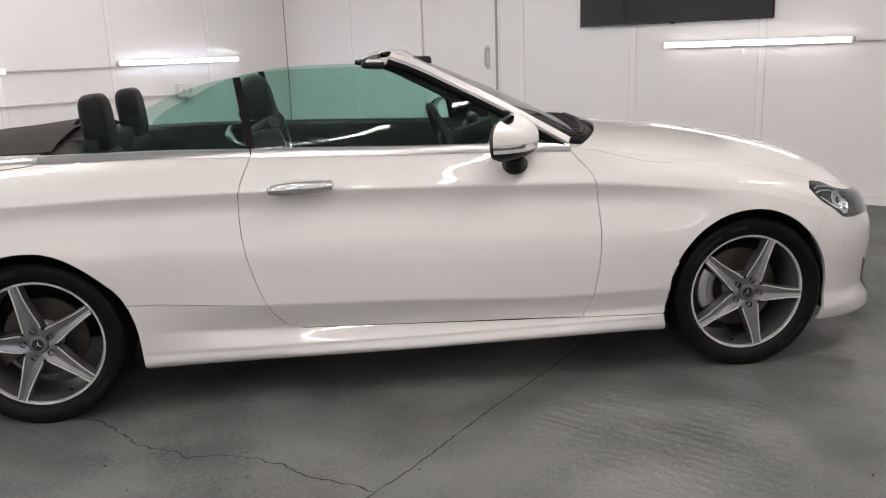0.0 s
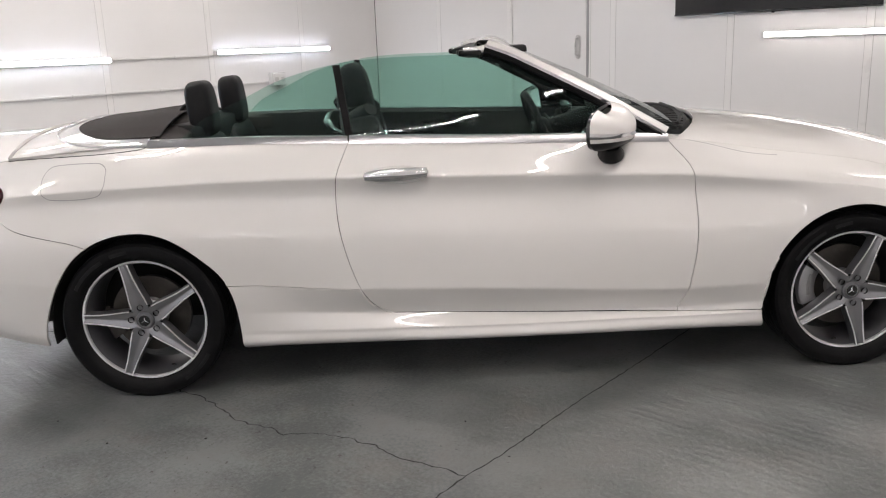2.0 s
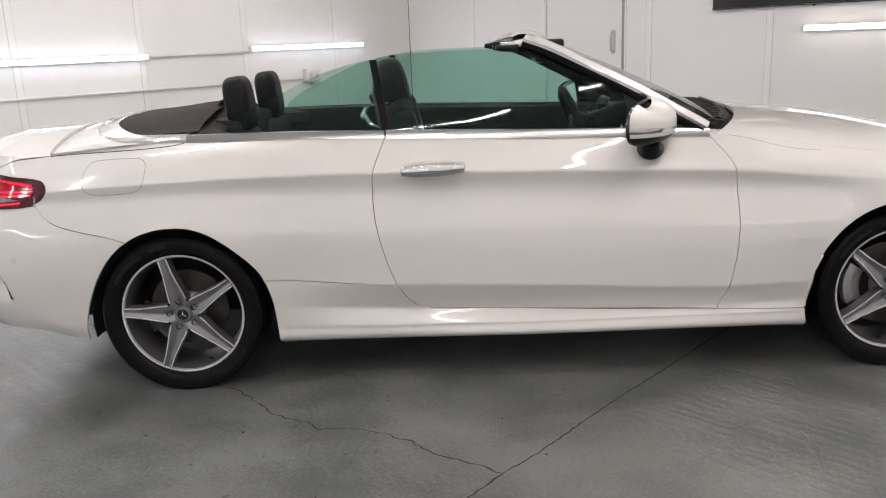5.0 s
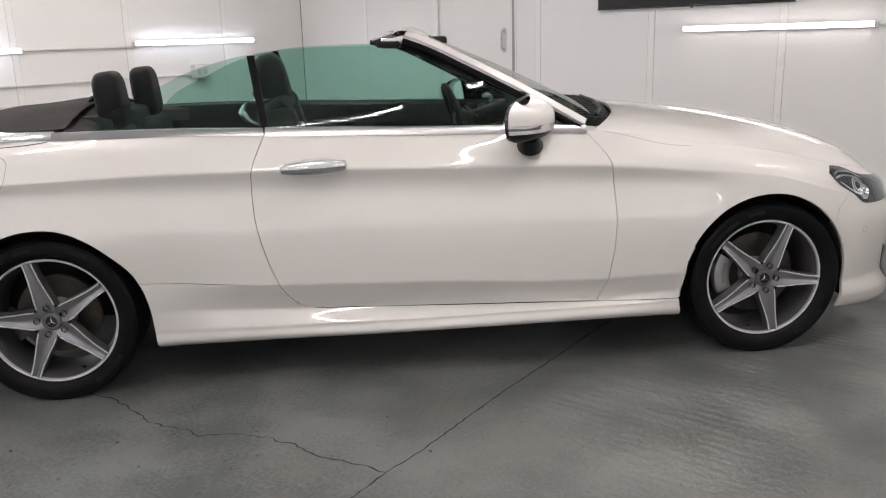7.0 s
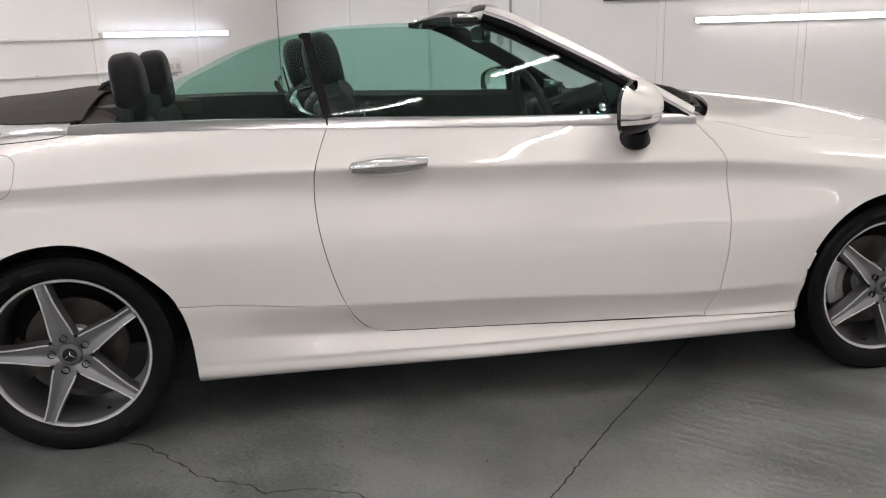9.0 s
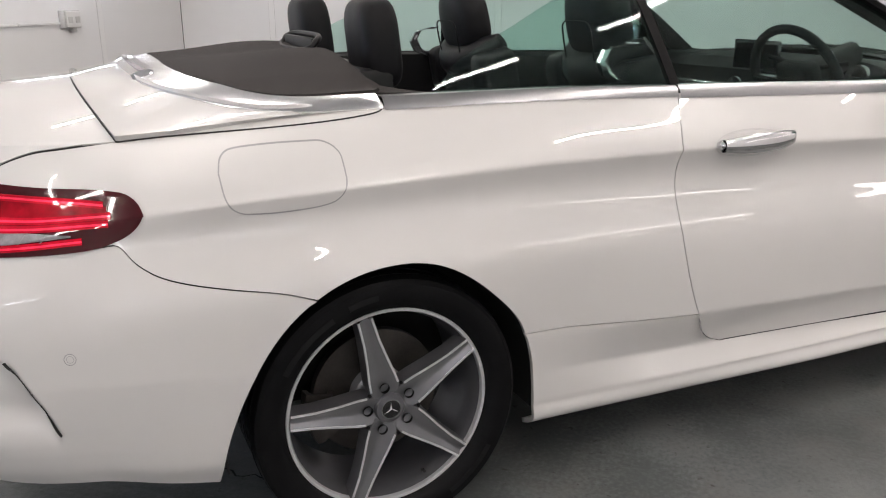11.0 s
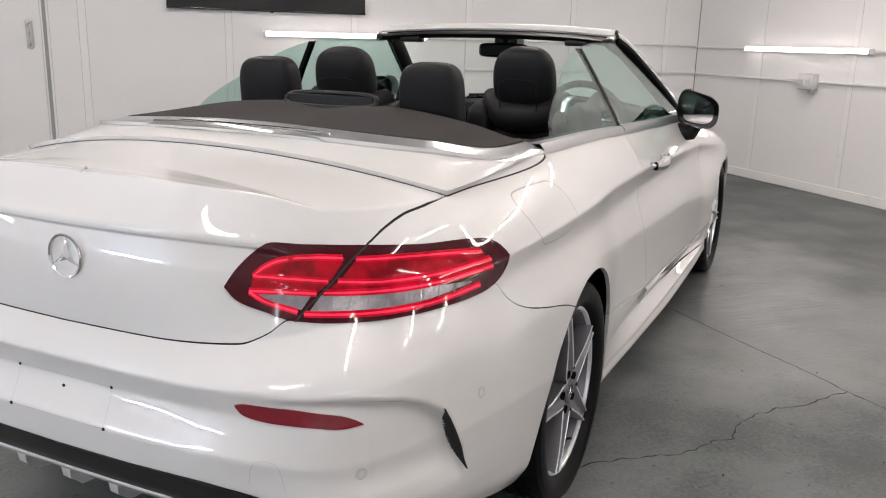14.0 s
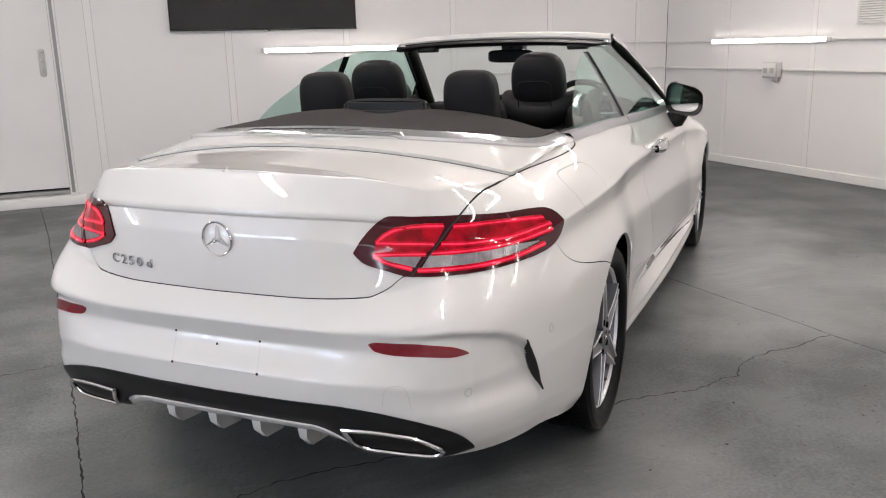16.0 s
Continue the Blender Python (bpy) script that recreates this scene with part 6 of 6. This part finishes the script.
# steering wheel
swm = pose(.235, -.37, .950, 0, -22, 0)
ring = [(0, .182 * math.cos(a), .182 * math.sin(a)) for a in np.linspace(0, 2 * math.pi, 61)]
sw = part("steering_wheel", tube(bmesh.new(), [swm @ Vector(p) for p in ring], .016, 10, False), LEATHER, car, "black leather steering wheel")
part("wheel_hub", pad(bmesh.new(), (-.02, -.075, -.06), (.05, .075, .06), .02, 5, swm), DASH, sw)
for y0, z0, y1, z1 in ((-.06, .0, -.178, .0), (.06, .0, .178, .0), (0, -.05, 0, -.178)):
    part("wheel_spoke", tube(bmesh.new(), [swm @ Vector((.005, y0, z0)), swm @ Vector((.0, y1, z1))], .018, 8, True, .5), SATIN, sw)
part("column", tube(bmesh.new(), [swm @ Vector((.04, 0, 0)), swm @ Vector((.26, 0, -.02))], .045, 12), DASH, sw)
for s in (-1, 1):
    part("column_stalk", tube(bmesh.new(), [swm @ Vector((.07, 0, .01)), swm @ Vector((.065, s * .17, .045))], .008, 8), DASH, sw)
# centre console, tunnel
part("console", box(bmesh.new(), (-.45, -.12, .42), (.42, .12, .70), .03), GLOSSBLACK, car, "black centre console")
part("console_armrest", pad(bmesh.new(), (-.42, -.11, .66), (-.10, .11, .76), .02, 5), LEATHER, car)
# rear-view mirror
rv = part("rear_view_mirror", pad(bmesh.new(), (.085, -.120, 1.225), (.120, .120, 1.290), .02, 6), GLOSSBLACK, car, "black rear-view mirror")
part("mirror_stem", tube(bmesh.new(), [(.11, 0, 1.275), (.15, 0, 1.33)], .014, 8), BLACK, rv)
# plain black face stands in for the glass's dark reflection
part("mirror_glass", box(bmesh.new(), (.0825, -.108, 1.234), (.0845, .108, 1.281), .0008, 1), SEAL, rv, "mirror glass coloured black for its dark reflection")
part("sensor_pod", box(bmesh.new(), (.12, -.06, 1.27), (.22, .06, 1.33), .015), BLACK, rv)

# the left flank stands a little further out than the right one, from the wheel arch forward
for ob in list(car.children_recursive):
    if ob.type == "MESH" and ob.matrix_local == Matrix.Identity(4):
        for v in ob.data.vertices:
            t = min(1.0, max(0.0, (v.co.x + 2.25) / .95))
            v.co.y += .042 * t * t * (3 - 2 * t) * min(1.0, max(0.0, (v.co.y - .30) / .40))

# ---------------------------------------------------------------- on the walls
tv = thing("wall_screen", "large black flat television hung on the white wall", "television", m=room(-.333, N1, 1.513, 180))
part("tv_body", box(bmesh.new(), (-.890, .012, .004), (.890, .050, 1.020), .006), BLACK, tv)
part("tv_panel", box(bmesh.new(), (-.882, .0505, .016), (.882, .0535, 1.012), .0008, 1), SCREENBLACK, tv, "glossy black screen")
part("tv_bezel", box(bmesh.new(), (-.892, .010, -.002), (.892, .054, .014), .003), GLOSSBLACK, tv)
part("tv_sensor", box(bmesh.new(), (-.030, .020, -.012), (-.008, .046, .0), .004), BLACK, tv)
part("tv_bracket", box(bmesh.new(), (-.30, .0062, .25), (.30, .0125, .75), .002, 1), STEELGREY, tv)

door = thing("door_1", "white flush service door with a pull handle, shut", "door", kind="structure", m=room(DOOR_B - .5, N1, 0, 180))
part("door_leaf", box(bmesh.new(), (-.478, -.055, .145), (.478, -.008, DOOR_TOP - .03), .003, 1), WALLPANEL, door, "white flush door leaf")
for x0, x1 in ((-.500, -.484), (.484, .500)):
    part("door_jamb", box(bmesh.new(), (x0 - .012 * (x0 < 0), -.14, .10), (x1 + .03 * (x0 > 0), .012, DOOR_TOP), .003, 1), STEELGREY if x0 < 0 else JOINT, door, "grey metal door jamb")
part("door_head", box(bmesh.new(), (-.53, -.14, DOOR_TOP - .022), (.53, .012, DOOR_TOP + .03), .003, 1), JOINT, door)
part("door_gap", box(bmesh.new(), (-.484, -.13, .09), (.484, -.09, DOOR_TOP - .03), 0), DARK, door)
part("threshold", box(bmesh.new(), (-.60, -.10, .0), (.60, .11, .085), .006), JOINT, door, "white painted threshold kerb")
part("drip_bar", box(bmesh.new(), (-.484, -.085, .088), (.484, .004, .125), .004), STEELGREY, door, "grey drip bar")
plate_ = part("handle_plate", box(bmesh.new(), (-.405, -.0075, 1.15), (-.350, .000, 1.37), .004), BOXGREY, door, "grey pull-handle plate")
part("pull_handle", tube(bmesh.new(), [(-.378, .0, 1.17), (-.378, .045, 1.18), (-.378, .050, 1.26), (-.378, .045, 1.34), (-.378, .0, 1.35)], .010, 8), BOXGREY, plate_)
for z in (1.165, 1.355):
    k = part("handle_boss", lathe(bmesh.new(), [(.0001, .012), (.022, .010), (.026, .0)], 20), BOXGREY, plate_)
    k.matrix_local = pose(-.378, 0, z)
for z, x in ((.58, .30), (.585, .33), (.57, .27)):
    part("scuff", box(bmesh.new(), (x, -.0078, z), (x + .018, -.0072, z + .006), 0), STEELGREY, door, "dark scuff on the door")


def conduit(s0, n0, s1, n1, z, r=.010):
    """White mini-trunking fixed along a wall."""
    length = math.hypot(s1 - s0, n1 - n0)
    c = thing("conduit", "thin white cable trunking along the wall", "conduit", "cable trunking", m=room(s0, n0, z, math.degrees(math.atan2(n1 - n0, s1 - s0))))
    part("trunking", box(bmesh.new(), (0, .0055, -r), (length, .0055 + 2 * r, r), .003, 1), CONDUIT, c)
    for k in range(int(length / .9)):
        x = .45 + k * .9
        part("clip", box(bmesh.new(), (x - .012, .0052, -r - .003), (x + .012, .0075 + 2 * r, r + .003), .002, 1), CONDUIT, c)


conduit(S1, N0 + .02, S1, 1.93, 1.30)
conduit(S1, 3.56, S1, N1 - .02, 1.30)
conduit(S1, N0 + .02, S1, 2.52, 1.015)
conduit(S1, 2.73, S1, N1 - .02, 1.015)
conduit(S1 - .03, N1, 1.21, N1, 1.315)
conduit(S1 - .03, N1, 1.60, N1, 1.02)
conduit(S0, 1.96, S0, .83, 1.305)
conduit(S0, -.77, S0, -1.8, 1.305)
conduit(S0, 2.66, S0, N0 + .02, .985)


def socket_box(s, n, z, turn):
    b = thing("socket_box", "grey surface-mounted socket box on the wall", "socket", "wall socket boxes", m=room(s, n, z, turn))
    part("box_body", box(bmesh.new(), (-.095, .005, -.072), (.095, .075, .078), .008), BOXGREY, b)
    part("box_cover", box(bmesh.new(), (-.085, .0755, -.062), (.085, .088, .068), .006), CONDUIT, b)
    for x in (-.042, .042):
        part("socket_outlet", box(bmesh.new(), (x - .024, .0885, -.028), (x + .024, .0915, .024), .003, 1), BOXGREY, b)
    part("isolator", box(bmesh.new(), (-.060, .008, -.105), (-.012, .055, -.073), .005), BOXGREY, b)


socket_box(S0, 2.75, 1.015, -90)
socket_box(S1, 2.625, 1.01, 90)

vent = thing("wall_vent", "pale louvred vent grille high on the wall", "vent", m=room(S1, 1.545, 1.425, 90))
part("vent_frame", box(bmesh.new(), (-.150, .005, .0), (.150, .016, .020), .002, 1), CONDUIT, vent)
part("vent_frame", box(bmesh.new(), (-.150, .005, .400), (.150, .016, .420), .002, 1), CONDUIT, vent)
for x in (-.150, .130):
    part("vent_frame", box(bmesh.new(), (x, .005, .020), (x + .020, .016, .400), .002, 1), CONDUIT, vent)
part("vent_back", box(bmesh.new(), (-.13, .0052, .02), (.13, .0065, .40), 0), BOXGREY, vent)
for k in range(18):
    sl = part("louvre", box(bmesh.new(), (-.129, -.002, -.008), (.129, .001, .008), .0005, 1), CONDUIT, vent)
    sl.matrix_local = pose(0, .0125, .031 + .0208 * k, 38, 0, 0)


# ---------------------------------------------------------------- floor joints and cracks
def crack(points, width, name, label, jag=.012, seed=1, steps=9):
    """A ragged dark line in the floor: a thin ribbon of uneven width along a wandering path."""
    rnd = random.Random(seed)
    pts = []
    for a, b in zip(points, points[1:]):
        a, b = Vector((*a, 0)), Vector((*b, 0))
        side = Vector((-(b - a).y, (b - a).x, 0)).normalized()
        n = max(2, int((b - a).length / .022))
        for k in range(n):
            pts.append(a.lerp(b, k / n) + side * rnd.uniform(-jag, jag) * (0 if k == 0 else 1))
    pts.append(Vector((*points[-1], 0)))
    rows = []
    for i, p in enumerate(pts):
        d = (pts[min(i + 1, len(pts) - 1)] - pts[max(i - 1, 0)]).normalized()
        w = width * rnd.uniform(.35, 1.3) * (.3 if i in (0, len(pts) - 1) else 1)
        s = Vector((-d.y, d.x, 0)) * w / 2
        rows.append([tuple(p - s + Vector((0, 0, .0012))), tuple(p + s + Vector((0, 0, .0012)))])
    ob = part(name, sheet(rows), CRACK, None, smooth=False)
    return tagged(ob, label, "floor crack", kind="structure")


crack([(-1.28, -.84), (-1.228, -.863), (-1.17, -.93), (-1.098, -1.013), (-1.046, -1.09), (-.976, -1.15), (-.882, -1.187), (-.83, -1.253), (-.75, -1.248), (-.633, -1.281),
       (-.512, -1.352), (-.40, -1.47), (-.296, -1.533), (-.19, -1.602)], .006, "floor_crack", "ragged dark crack in the painted concrete", .010, 3)
crack([(.95, -.32), (.60, -.72), (.36, -.98), (.15, -1.22), (-.054, -1.465), (-.19, -1.602), (-.40, -1.86), (-1.30, -2.95), (-2.3, -4.2)], .006, "floor_joint", "straight saw-cut joint in the concrete", .003, 5)
crack([(1.196, 4.829), (.284, 3.725), (-1.632, 1.497), (-2.065, .999), (-2.488, .527), (-3.3, -.40), (-4.6, -1.9)], .007, "floor_joint", "straight saw-cut joint in the concrete", .004, 7)
crack([(-2.7, 2.25), (-2.2, 1.86), (-1.887, 1.646), (-1.767, 1.585), (-1.694, 1.515)], .005, "floor_crack", "ragged dark crack in the painted concrete", .012, 9)
crack([(-2.643, .254), (-2.50, .20), (-2.38, .14), (-2.29, .06), (-2.201, .03), (-2.111, -.053), (-2.012, -.164), (-1.909, -.28), (-1.6, -.55), (-1.28, -.84)], .006, "floor_crack", "ragged dark crack in the painted concrete", .012, 11)
crack([(4.35, -2.1), (4.9, -1.2), (5.3, -.75), (5.7, -.25)], .006, "floor_crack", "thin dark crack near the wall", .012, 13)

# grit and paint chips scattered on the floor
rnd = random.Random(21)
bm = bmesh.new()
for k in range(150):
    x, y = rnd.uniform(-3.4, 3.6), rnd.uniform(-3.0, 1.6)
    if -2.3 < x < 2.2 and -.95 < y < .95:
        continue
    r = rnd.uniform(.002, .0065)
    bmesh.ops.create_icosphere(bm, subdivisions=1, radius=r, matrix=pose(x, y, r * .3, 0, 0, rnd.uniform(0, 180)) @ Matrix.Diagonal((1.0, rnd.uniform(.5, 1.0), .4, 1)))
grit = part("grit", bm, CRACK, None, smooth=False)
tagged(grit, "dark grit and chips scattered on the concrete", "debris", kind="stuff")
